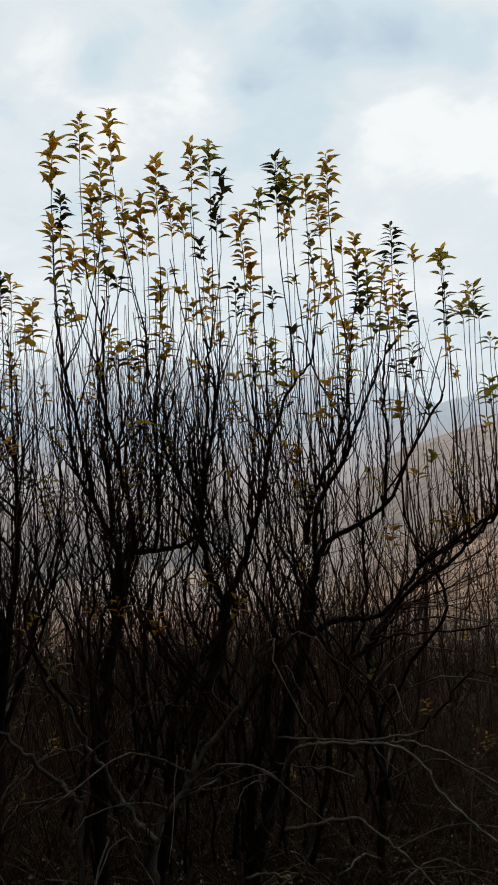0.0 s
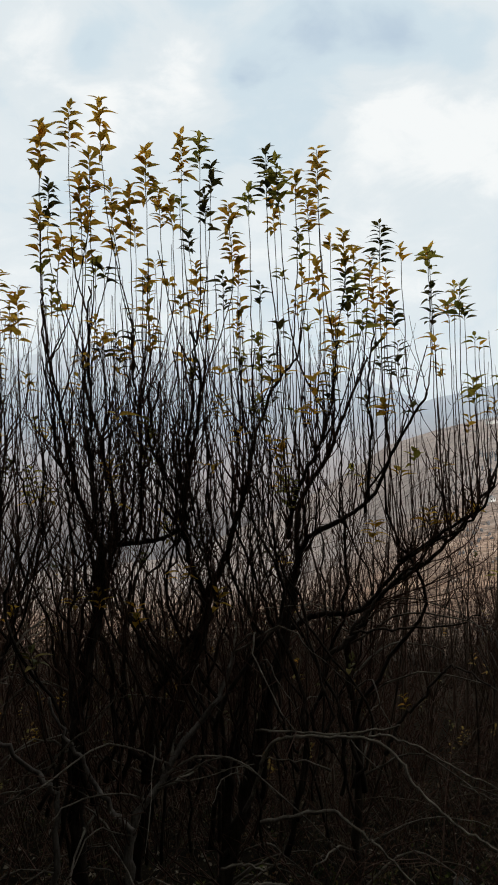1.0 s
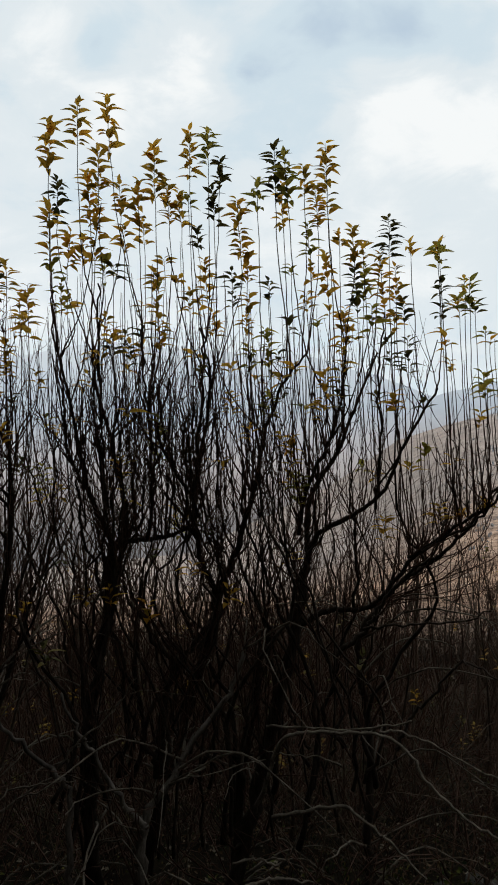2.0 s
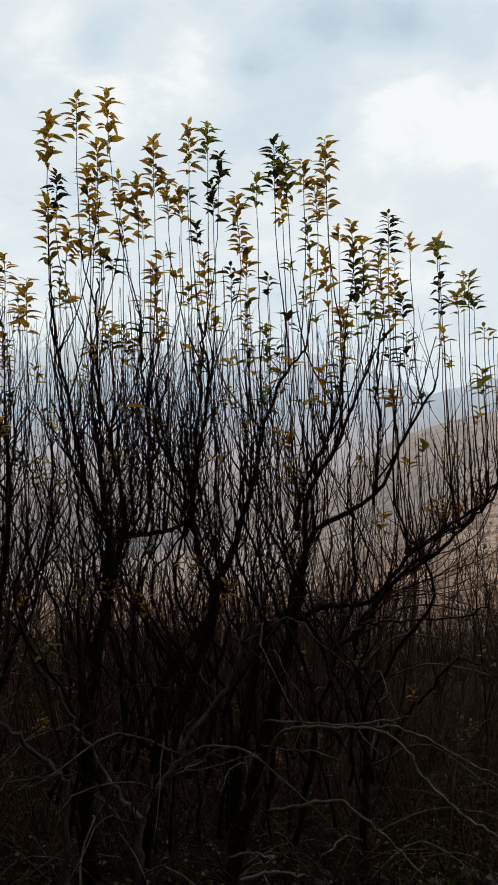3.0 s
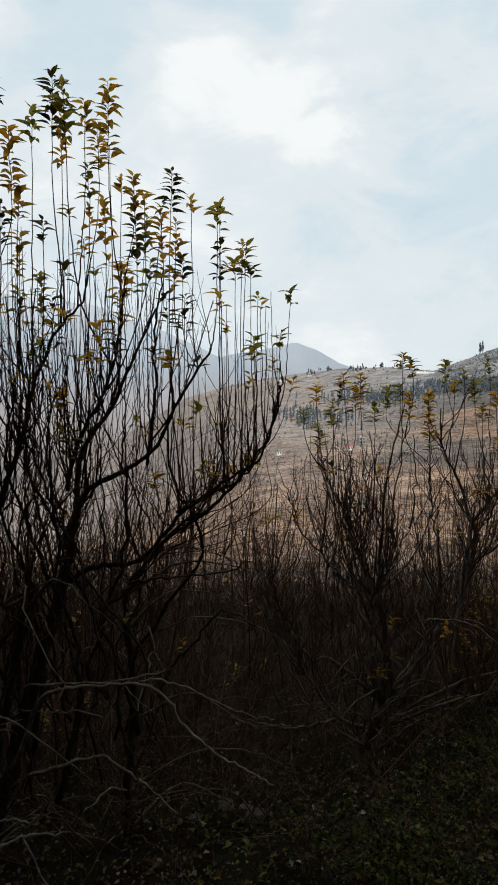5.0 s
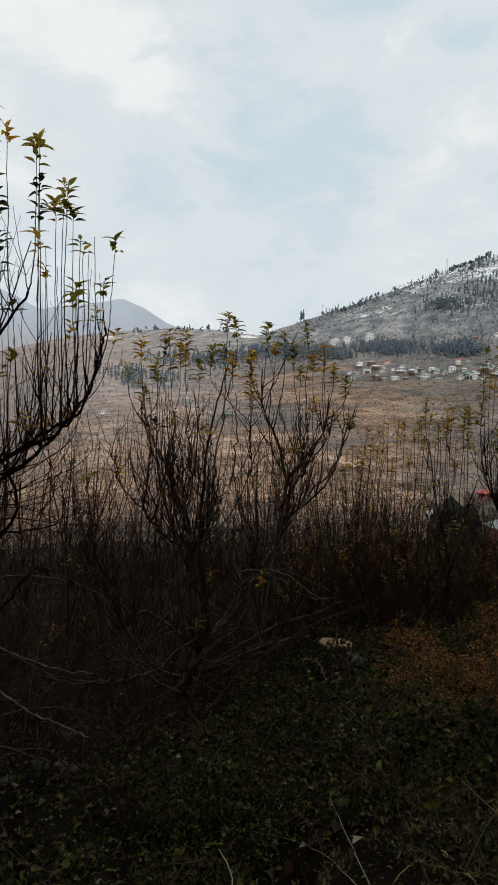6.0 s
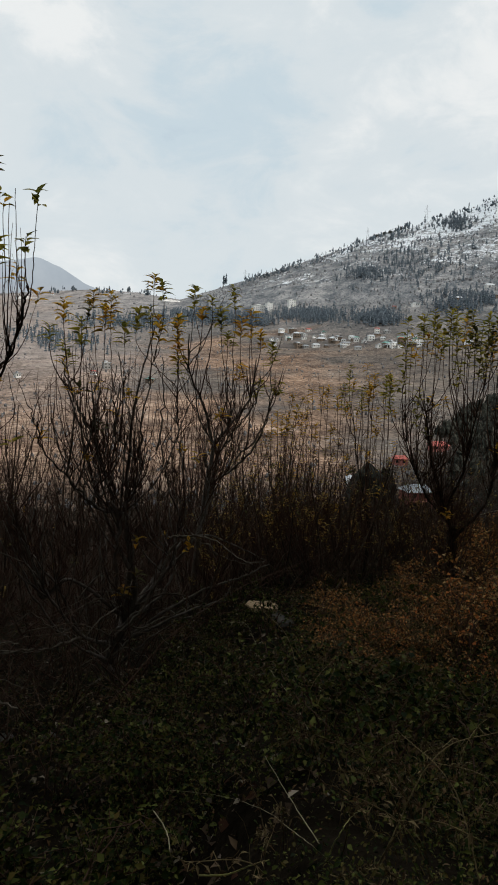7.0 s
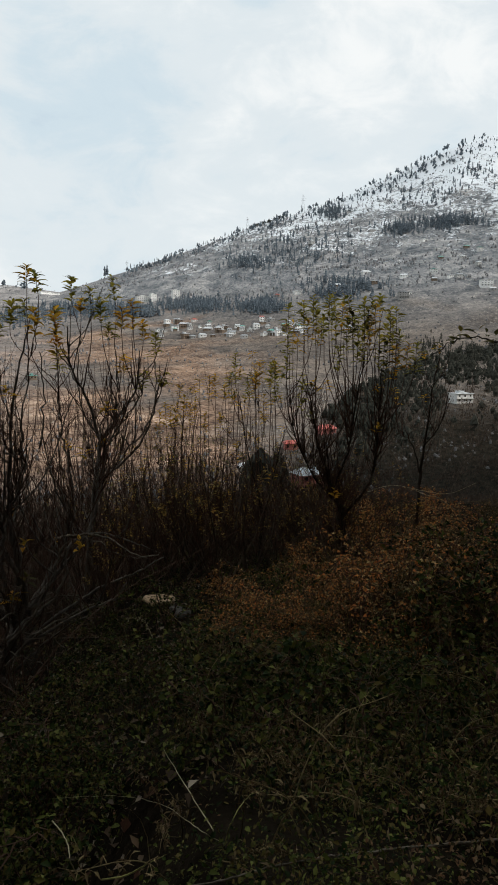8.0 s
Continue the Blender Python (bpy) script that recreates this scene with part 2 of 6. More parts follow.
def ground_material():
    m = bpy.data.materials.new("hillside")
    m.use_nodes = True
    t = m.node_tree
    p = t.nodes["Principled BSDF"]
    place = wire(t, "ShaderNodeNewGeometry").outputs["Position"]
    z = wire(t, "ShaderNodeSeparateXYZ", {0: place}).outputs[2]
    away = vectors(t, "LENGTH", vectors(t, "MULTIPLY", place, (1, 1, 0)))
    wide, mid, fine = noise_tex(t, place, 0.008, 5, 0.6), noise_tex(t, place, 0.05, 6, 0.65, 0.3), noise_tex(t, place, 0.35, 5, 0.6)
    grain, crumbs = noise_tex(t, place, 2.5, 6, 0.6), noise_tex(t, place, 18, 5, 0.6)
    # the dark of the gaps between weeds is put into this soil colour as shade
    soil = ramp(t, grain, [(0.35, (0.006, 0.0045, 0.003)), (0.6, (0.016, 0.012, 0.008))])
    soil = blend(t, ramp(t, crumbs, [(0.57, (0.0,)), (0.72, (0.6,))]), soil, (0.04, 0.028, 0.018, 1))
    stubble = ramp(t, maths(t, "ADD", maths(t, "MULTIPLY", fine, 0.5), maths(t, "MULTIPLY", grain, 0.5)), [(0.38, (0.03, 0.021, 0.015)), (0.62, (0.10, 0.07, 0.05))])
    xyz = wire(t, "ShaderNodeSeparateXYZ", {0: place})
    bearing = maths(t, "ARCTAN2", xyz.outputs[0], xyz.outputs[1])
    # the stubble is darker towards the east
    to_east = wire(t, "ShaderNodeMapRange", {"Value": maths(t, "ADD", bearing, maths(t, "MULTIPLY", maths(t, "SUBTRACT", mid, 0.5), 0.3)), "From Min": radians(44), "From Max": radians(54)}).outputs[0]
    stubble = blend(t, to_east, stubble, ramp(t, fine, [(0.38, (0.010, 0.010, 0.008)), (0.62, (0.034, 0.028, 0.021))]))
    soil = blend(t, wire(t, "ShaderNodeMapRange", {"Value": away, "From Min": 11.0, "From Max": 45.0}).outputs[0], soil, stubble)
    # the far slopes are patterned as seen on their steep face: along the hill and by height
    along = maths(t, "SUBTRACT", maths(t, "MULTIPLY", xyz.outputs[0], math.cos(radians(55))), maths(t, "MULTIPLY", xyz.outputs[1], math.sin(radians(55))))
    face = wire(t, "ShaderNodeCombineXYZ", {0: along, 1: maths(t, "MULTIPLY", z, 1.5), 2: maths(t, "MULTIPLY", away, 0.12)}).outputs[0]
    patches, specks = noise_tex(t, face, 0.045, 6, 0.65, 0.4), noise_tex(t, face, 0.30, 5, 0.65)
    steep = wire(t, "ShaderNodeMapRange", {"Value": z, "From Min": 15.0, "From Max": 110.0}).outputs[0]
    dapple = blend(t, steep, maths(t, "ADD", maths(t, "MULTIPLY", mid, 0.45), maths(t, "MULTIPLY", fine, 0.55)), maths(t, "ADD", maths(t, "MULTIPLY", patches, 0.5), maths(t, "MULTIPLY", specks, 0.5)))
    grass = ramp(t, dapple, [(0.40, (0.075, 0.052, 0.042)), (0.47, (0.19, 0.125, 0.09)), (0.55, (0.31, 0.21, 0.15)), (0.62, (0.46, 0.335, 0.25))])
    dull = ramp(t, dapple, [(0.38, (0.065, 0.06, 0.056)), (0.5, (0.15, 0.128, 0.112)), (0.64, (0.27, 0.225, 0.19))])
    # pale blue-grey: haze over the upper slopes is mixed into their scrub colour
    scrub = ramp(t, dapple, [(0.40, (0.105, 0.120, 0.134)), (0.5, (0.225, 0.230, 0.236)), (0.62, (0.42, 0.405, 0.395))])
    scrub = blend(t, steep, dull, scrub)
    meadow = maths(t, "SUBTRACT", wide, maths(t, "MULTIPLY", z, 0.0026))
    western = wire(t, "ShaderNodeMapRange", {"Value": bearing, "From Min": radians(19), "From Max": radians(27), "To Min": 0.4, "To Max": 0.0}).outputs[0]
    meadow = maths(t, "ADD", meadow, western)
    eastern = maths(t, "ADD", bearing, maths(t, "MULTIPLY", maths(t, "SUBTRACT", wide, 0.5), 0.5))
    eastern = wire(t, "ShaderNodeMapRange", {"Value": eastern, "From Min": radians(46), "From Max": radians(55)}).outputs[0]
    grass = blend(t, eastern, grass, dull)
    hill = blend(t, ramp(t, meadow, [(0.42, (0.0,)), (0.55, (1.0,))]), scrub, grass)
    fields = wire(t, "ShaderNodeTexVoronoi", {"Vector": vectors(t, "MULTIPLY", place, (1, 1, 2.2)), "Scale": 0.03, "Randomness": 1.0}).outputs["Color"]
    hill = blend(t, 0.4, hill, blend(t, 1.0, hill, ramp(t, fields, [(0.2, (0.45, 0.45, 0.47)), (0.8, (1.5, 1.4, 1.3))]), "MULTIPLY"))
    terrace = wire(t, "ShaderNodeTexWave", {"Vector": place, "Scale": 0.055, "Distortion": 9.0, "Detail": 4.0, "Detail Scale": 1.6, "Detail Roughness": 0.65})
    terrace.wave_type, terrace.bands_direction = "BANDS", "Z"
    steps = maths(t, "MULTIPLY", ramp(t, terrace.outputs["Fac"], [(0.80, (0.0,)), (0.97, (0.25,))]), ramp(t, mid, [(0.42, (0.0,)), (0.58, (1.0,))]))
    hill = blend(t, steps, hill, (0.085, 0.075, 0.07, 1))
    rocks = maths(t, "MULTIPLY", ramp(t, specks, [(0.58, (0.0,)), (0.68, (0.7,))]), ramp(t, wide, [(0.48, (0.0,)), (0.60, (1.0,))]))
    hill = blend(t, rocks, hill, (0.42, 0.37, 0.32, 1))
    # valley mist put into the grass colour, stronger to the west and far off
    misty = ramp(t, dapple, [(0.40, (0.17, 0.15, 0.138)), (0.5, (0.33, 0.285, 0.26)), (0.62, (0.48, 0.42, 0.39))])
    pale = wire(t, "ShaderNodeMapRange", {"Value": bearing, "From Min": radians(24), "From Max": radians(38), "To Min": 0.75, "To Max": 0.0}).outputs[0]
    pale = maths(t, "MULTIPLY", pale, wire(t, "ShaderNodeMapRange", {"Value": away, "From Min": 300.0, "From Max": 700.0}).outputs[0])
    hill = blend(t, pale, hill, misty)
    flakes = noise_tex(t, face, 0.11, 8, 0.8, 0.8)
    ledge = wire(t, "ShaderNodeTexWave", {"Vector": place, "Scale": 0.02, "Distortion": 14.0, "Detail": 5.0, "Detail Scale": 1.3, "Detail Roughness": 0.7})
    ledge.wave_type, ledge.bands_direction = "BANDS", "Z"
    gulch = noise_tex(t, face, 0.014, 4, 0.6, 0.5)
    drift = maths(t, "ADD", maths(t, "MULTIPLY", gulch, 0.35), maths(t, "MULTIPLY", flakes, 0.65))
    drift = maths(t, "ADD", drift, maths(t, "MULTIPLY", maths(t, "SUBTRACT", ledge.outputs["Fac"], 0.5), 0.02))
    drift = maths(t, "ADD", drift, maths(t, "MULTIPLY", maths(t, "SUBTRACT", z, 262.0), 0.00072))
    snow = wire(t, "ShaderNodeMapRange", {"Value": drift, "From Min": 0.50, "From Max": 0.55, "To Max": 0.95}).outputs[0]
    hill = blend(t, snow, hill, (0.84, 0.86, 0.88, 1))
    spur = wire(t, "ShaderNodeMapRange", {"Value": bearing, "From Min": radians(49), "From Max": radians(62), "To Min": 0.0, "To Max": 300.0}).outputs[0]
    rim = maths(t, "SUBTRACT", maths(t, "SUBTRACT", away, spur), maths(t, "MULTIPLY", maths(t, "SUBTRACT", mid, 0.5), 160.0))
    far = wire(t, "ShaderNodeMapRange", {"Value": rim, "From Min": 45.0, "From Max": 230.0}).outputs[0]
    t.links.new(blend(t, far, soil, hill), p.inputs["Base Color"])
    p.inputs["Roughness"].default_value = 0.95
    p.inputs["Specular IOR Level"].default_value = 0.0
    t.links.new(wire(t, "ShaderNodeBump", {"Strength": 0.6, "Distance": 0.05, "Height": crumbs}).outputs[0], p.inputs["Normal"])
    return m


def build_ground():
    az = np.concatenate([np.arange(-180, -40, 3.0), np.arange(-40, 90, 0.32), np.arange(90, 180, 3.0)])
    rr = np.exp(np.linspace(math.log(0.25), math.log(4600), 250))
    A, R = np.meshgrid(np.radians(az), rr)
    X, Y = np.sin(A) * R, np.cos(A) * R
    Z = ground_z(X, Y)
    n, k = len(az), len(rr)
    verts = np.stack([X.ravel(), Y.ravel(), Z.ravel()], 1)
    i, j = np.meshgrid(np.arange(n), np.arange(k - 1))
    i2 = (i + 1) % n
    quads = np.stack([j * n + i, j * n + i2, (j + 1) * n + i2, (j + 1) * n + i], -1).reshape(-1, 4)[:, ::-1]
    me = bpy.data.meshes.new("ground")
    verts = np.vstack([verts, [[0, 0, float(ground_z(0, 0))]]])
    fans = [(a, (a + 1) % n, n * k) for a in range(n)]
    me.from_pydata(verts.tolist(), [], quads.tolist() + fans)
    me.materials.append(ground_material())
    me.polygons.foreach_set("use_smooth", [True] * len(me.polygons))
    me.update()
    return tagged(new("ground", me), "orchard slope, valley and far snow-capped hillside", "ground", kind="structure")


build_ground()


def build_backdrop():
    """The blue mountains beyond the valley, far enough not to shift."""
    peaks = [(-60, 8), (-40, 11), (-29.3, 9.8), (-17.7, 10.9), (-11.0, 11.9), (-4.3, 11.2), (5.6, 10.6), (11.9, 8.3), (16.4, 6.3), (19.5, 6.8), (22.8, 7.5), (24.7, 6.7), (26.5, 5.6), (30.0, 4.7), (60, 4)]
    bs = np.arange(-60, 60.01, 0.5)
    tops = np.interp(bs, [p[0] for p in peaks], [p[1] for p in peaks])
    tops = tops + lumps(bs / 3.0, bs * 0, 5) * 0.2
    verts, faces, R = [], [], 4300
    for b, e in zip(bs, tops):
        for f in np.linspace(0, 1, 9):
            v = spot(b, -9 + (e + 9) * f, R - 150 * (1 - f))
            verts.append(v)
    for i in range(len(bs) - 1):
        for j in range(8):
            q = i * 9 + j
            faces.append((q, q + 9, q + 10, q + 1))
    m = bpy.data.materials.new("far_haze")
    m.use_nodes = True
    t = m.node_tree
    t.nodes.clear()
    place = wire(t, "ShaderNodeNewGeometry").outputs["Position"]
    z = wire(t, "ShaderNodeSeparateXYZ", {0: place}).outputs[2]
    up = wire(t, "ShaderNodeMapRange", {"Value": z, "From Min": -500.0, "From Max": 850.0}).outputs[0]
    # haze and valley mist painted in by height; the mountains glow by emission
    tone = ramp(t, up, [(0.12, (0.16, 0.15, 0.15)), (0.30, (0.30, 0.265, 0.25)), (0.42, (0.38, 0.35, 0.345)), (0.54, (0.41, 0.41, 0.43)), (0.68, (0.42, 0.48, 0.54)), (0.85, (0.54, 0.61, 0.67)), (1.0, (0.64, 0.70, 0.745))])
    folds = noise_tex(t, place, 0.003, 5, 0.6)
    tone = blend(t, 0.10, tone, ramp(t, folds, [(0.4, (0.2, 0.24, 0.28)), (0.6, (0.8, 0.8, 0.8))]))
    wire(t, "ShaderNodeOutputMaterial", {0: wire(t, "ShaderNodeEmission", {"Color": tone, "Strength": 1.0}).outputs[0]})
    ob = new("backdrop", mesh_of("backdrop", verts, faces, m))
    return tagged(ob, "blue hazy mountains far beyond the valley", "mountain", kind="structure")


build_backdrop()

# ---- building helpers ----


class Heap:
    """Gathers vertices and faces of one mesh."""

    def __init__(self):
        self.verts, self.faces = [], []

    def tube(self, pts, radii, sides=6, knots=0.0, rng=random):
        """A tapered round stem along pts."""
        start = len(self.verts)
        n = len(pts)
        side = None
        for i, (p, r) in enumerate(zip(pts, radii)):
            d = (pts[min(i + 1, n - 1)] - pts[max(i - 1, 0)]).normalized()
            if side is None:
                side = d.orthogonal().normalized()
            else:
                side = (side - d * side.dot(d)).normalized()
            other = d.cross(side)
            for k in range(sides):
                a = 2 * math.pi * k / sides
                rr = r * (1 + knots * rng.uniform(-1, 1))
                self.verts.append(p + side * (math.cos(a) * rr) + other * (math.sin(a) * rr))
        for i in range(n - 1):
            for k in range(sides):
                a, b = start + i * sides + k, start + i * sides + (k + 1) % sides
                self.faces.append((a, b, b + sides, a + sides))
        self.verts.append(pts[-1] + (pts[-1] - pts[-2]).normalized() * radii[-1])
        self.verts.append(pts[0].copy())
        end = len(self.verts) - 2
        for k in range(sides):
            a, b = start + (n - 1) * sides + k, start + (n - 1) * sides + (k + 1) % sides
            self.faces.append((a, b, end))
            self.faces.append((start + (k + 1) % sides, start + k, end + 1))

    def add(self, verts, faces, m):
        start = len(self.verts)
        self.verts.extend(m @ v for v in verts)
        self.faces.extend(tuple(i + start for i in f) for f in faces)

    def box(self, lo, hi):
        s = len(self.verts)
        x0, y0, z0 = lo
        x1, y1, z1 = hi
        self.verts += [Vector(v) for v in ((x0, y0, z0), (x1, y0, z0), (x1, y1, z0), (x0, y1, z0), (x0, y0, z1), (x1, y0, z1), (x1, y1, z1), (x0, y1, z1))]
        self.faces += [tuple(s + i for i in f) for f in ((0, 3, 2, 1), (4, 5, 6, 7), (0, 1, 5, 4), (1, 2, 6, 5), (2, 3, 7, 6), (3, 0, 4, 7))]

    def mesh(self, name, material, smooth=True):
        return mesh_of(name, self.verts, self.faces, material, smooth)


def part(name, data, parent, label="", kind=""):
    ob = new(name, data)
    ob.parent = parent
    return tagged(ob, label, kind=kind)


def thing(name, place, label, category, group="", kind=""):
    ob = new(name)
    ob.location = place
    return tagged(ob, label, category, group, kind)


def curve(pts, per=6, wobble=0.0, rng=random):
    """Points of a smooth line through pts, slightly crooked."""
    pts = [Vector(p) for p in pts]
    ext = [pts[0] * 2 - pts[1]] + pts + [pts[-1] * 2 - pts[-2]]
    out = []
    for i in range(1, len(ext) - 2):
        a, b, c, d = ext[i - 1:i + 3]
        for k in range(per):
            t = k / per
            out.append(0.5 * (2 * b + (c - a) * t + (2 * a - 5 * b + 4 * c - d) * t * t + (3 * b - a - 3 * c + d) * t ** 3))
    out.append(pts[-1])
    if wobble:
        out = [out[0]] + [p + Vector([rng.gauss(0, wobble) for _ in range(3)]) for p in out[1:]]
    return out


def taper(n, a, b, power=1.0):
    return [a + (b - a) * (i / (n - 1)) ** power for i in range(n)]


def leaf_shape(length, width, droop, fold, rows=4, stalk=0.14):
    """A pointed leaf along +y on a short stalk, folded on its midrib, arching over to its tip."""
    verts, faces = [], []
    steps = [(0.0, 0.0)] + [(stalk + (1 - stalk) * k / rows, k / rows) for k in range(rows + 1)]
    for y, s in steps:
        z = -droop * y * y
        w = width * 0.5 * math.sin(math.pi * s ** 0.8) ** 0.8 if 0 < s < 1 else 0.018 * (s == 0)
        verts += [Vector((-w, y, z + fold * w)) * length, Vector((0, y, z)) * length, Vector((w, y, z + fold * w)) * length]
    for a in range(0, 3 * len(steps) - 3, 3):
        faces += [(a, a + 1, a + 4, a + 3), (a + 1, a + 2, a + 5, a + 4)]
    return verts, faces


LEAVES = [leaf_shape(1.0, 0.46, 0.62, 0.45), leaf_shape(1.0, 0.42, 0.80, 0.6), leaf_shape(1.0, 0.50, 0.50, 0.35), leaf_shape(1.0, 0.44, 0.92, 0.5)]
LEAF_MESH = {}


def leaf_mesh(i, material):
    key = (i, material.name)
    if key not in LEAF_MESH:
        LEAF_MESH[key] = mesh_of("leaf", *LEAVES[i], material)
    return LEAF_MESH[key]


def leaf_pose(place, yaw, rise, roll, size):
    return Matrix.Translation(place) @ Euler((rise, roll, yaw)).to_matrix().to_4x4() @ Matrix.Diagonal((size, size, size, 1))


# ---- fruit trees ----


class FruitTree:
    """An unpruned fruit tree: trunk, limbs and upright shoots with tiers of leaves at their ends."""

    def __init__(self, base, label, group="orchard trees", seed=1, size=0.088, singles=300, bark=None, round_to=4, olive=0.14):
        self.rng = random.Random(seed)
        self.root = thing("fruit_tree", base, label, "tree", group)
        self.base = Vector(base)
        self.nodes, self.foot = [], []
        self.twigs, self.foliage, self.green, self.dull = Heap(), Heap(), Heap(), Heap()
        self.size, self.singles, self.bark, self.round_to = size, singles, bark or BARK, round_to
        self.olive = olive

    def stem(self, name, pts, r0, r1, sides=9, per=6, wobble=0.006, shoots=True, material=None, label="", power=0.8):
        pts = curve([p - self.base for p in pts], per, wobble, self.rng)
        h = Heap()
        rr = taper(len(pts), r0, r1, power)
        h.tube(pts, rr, sides, 0.10, self.rng)
        for i in range(2, len(pts) - 1):
            if self.rng.random() < 0.35:
                d = Vector([self.rng.gauss(0, 1) for _ in range(3)]).normalized()
                h.tube([pts[i], pts[i] + d * rr[i] * 1.7], [rr[i] * 0.55, rr[i] * 0.3], 5)
        ob = part(name, h.mesh(name, material or self.bark), self.root, label)
        if name == 'trunk':
            self.foot += [(p, r) for p, r in zip(pts, rr)]
        if shoots:
            self.nodes += [(p, r) for p, r in zip(pts[1:], rr[1:])]
        return pts

    def leaves_on(self, pts, span, gap, owner, material, lower=0.25):
        """Tiers of leaves on the last span metres of a shoot, larger below."""
        rng = self.rng
        lengths = [0.0]
        for a, b in zip(pts, pts[1:]):
            lengths.append(lengths[-1] + (b - a).length)
        total = lengths[-1]
        s, yaw = total, rng.uniform(0, 6)
        while s > max(0.0, total - span):
            i = max(k for k in range(len(lengths)) if lengths[k] <= s + 1e-6)
            i = min(i, len(pts) - 2)
            f = (s - lengths[i]) / max(1e-6, lengths[i + 1] - lengths[i])
            p = pts[i].lerp(pts[i + 1], f)
            down = (total - s) / span
            if rng.random() > down * lower:
                k = rng.randrange(len(LEAVES))
                size = self.size * rng.uniform(0.75, 1.2) * (0.7 + 0.4 * min(1, down * 4))
                rise = radians(rng.gauss(58, 11) - 14 * min(1, down * 2.5))
                m = leaf_pose(p, yaw, rise, rng.gauss(0, 0.2), size)
                if self.singles > 0 and owner is not None:
                    self.singles -= 1
                    ob = part("leaf", leaf_mesh(k, material), owner)
                    ob.matrix_local = m
                else:
                    (self.green if material is LEAF_GREEN else self.dull if material is LEAF_OLIVE else self.foliage).add(*LEAVES[k], m)
            yaw += 2.75 + rng.gauss(0, 0.4)
            s -= gap * rng.uniform(0.55, 1.35)

    def nearest(self, tip, low, high):
        """A place on a limb below a tip from which a shoot may rise."""
        best, cost = None, 1e9
        for p, r in self.nodes:
            drop = tip.z - p.z
            side = math.hypot(tip.x - p.x, tip.y - p.y)
            c = side * 2.6 + max(0, low - drop) * 6 + max(0, drop - high) * 0.7 + self.rng.random() * 0.35
            if c < cost:
                best, cost = (p, r), c
        return best

    def shoot(self, tip, span=0.5, gap=0.0138, thick=0.0052, leaf=None, low=0.9, high=1.9):
        """An upright shoot from the nearest limb to its tip, stouter the longer it is."""
        rng = self.rng
        tip = tip - self.base
        p, r = self.nearest(tip, low, high)
        rise, way = tip.z - p.z, Vector((tip.x - p.x, tip.y - p.y, 0))
        bend = p + way * 0.55 + Vector((rng.gauss(0, 0.02), rng.gauss(0, 0.02), rise * 0.22))
        upper = p + way * rng.uniform(0.85, 1.0) + Vector((rng.gauss(0, 0.014), rng.gauss(0, 0.014), rise * 0.55))
        pts = curve([p, bend, upper, tip], 6, 0.003, rng)
        h = Heap()
        h.tube(pts, taper(len(pts), min(r, thick * (0.7 + 0.6 * max(0.0, rise))), thick * 0.45, 0.7), 5, 0.08, rng)
        ob = part("shoot", h.mesh("shoot", TWIG), self.root)
        if span:
            material = leaf or rng.choices((LEAF_GREEN, LEAF_OLIVE, LEAF), (0.06, self.olive, 0.94 - self.olive))[0]
            self.leaves_on(pts, span, gap, ob, material)
        return pts

    def branches(self, count, thick=0.012, low=0.5, high=1.3, spread=0.6):
        """Side branches that rise from the limbs, each a part of its own."""
        rng = self.rng
        stock = [n for n in self.nodes if n[1] > thick * 0.7]
        for _ in range(count):
            p, r = rng.choice(stock)
            a = rng.uniform(0, 2 * math.pi)
            ln = rng.uniform(low, high)
            out = Vector((math.cos(a), math.sin(a), 0)) * ln * spread * rng.uniform(0.4, 1)
            pts = [p, p + out * 0.55 + Vector((0, 0, ln * 0.3)), p + out + Vector((0, 0, ln * rng.uniform(0.75, 1)))]
            self.stem("branch", [q + self.base for q in pts], min(r * 0.75, thick), thick * 0.4, 6, 4, 0.006)

    def suckers(self, count, low=0.6, high=1.9, thick=0.008):
        """Thin stems that spring from the foot and the lower trunk."""
        rng = self.rng
        for _ in range(count):
            p, r = rng.choice(self.foot)
            a, tall = rng.uniform(0, 2 * math.pi), rng.uniform(low, high)
            out = Vector((math.cos(a), math.sin(a), 0)) * tall * rng.uniform(0.15, 0.8)
            line = curve([p, p + out * 0.6 + Vector((0, 0, tall * 0.35)), p + out + Vector((0, 0, tall))], 4, 0.006, rng)
            self.twigs.tube(line, taper(len(line), thick * rng.uniform(0.6, 1.4), 0.002), 5)
            for _k in range(3):
                q = rng.choice(line[2:])
                e = q + Vector((rng.gauss(0, 0.15), rng.gauss(0, 0.15), rng.uniform(0, 0.35)))
                self.twigs.tube([q, q.lerp(e, 0.5) + Vector((0, 0, -0.01)), e], [0.004, 0.003, 0.0015], 4)

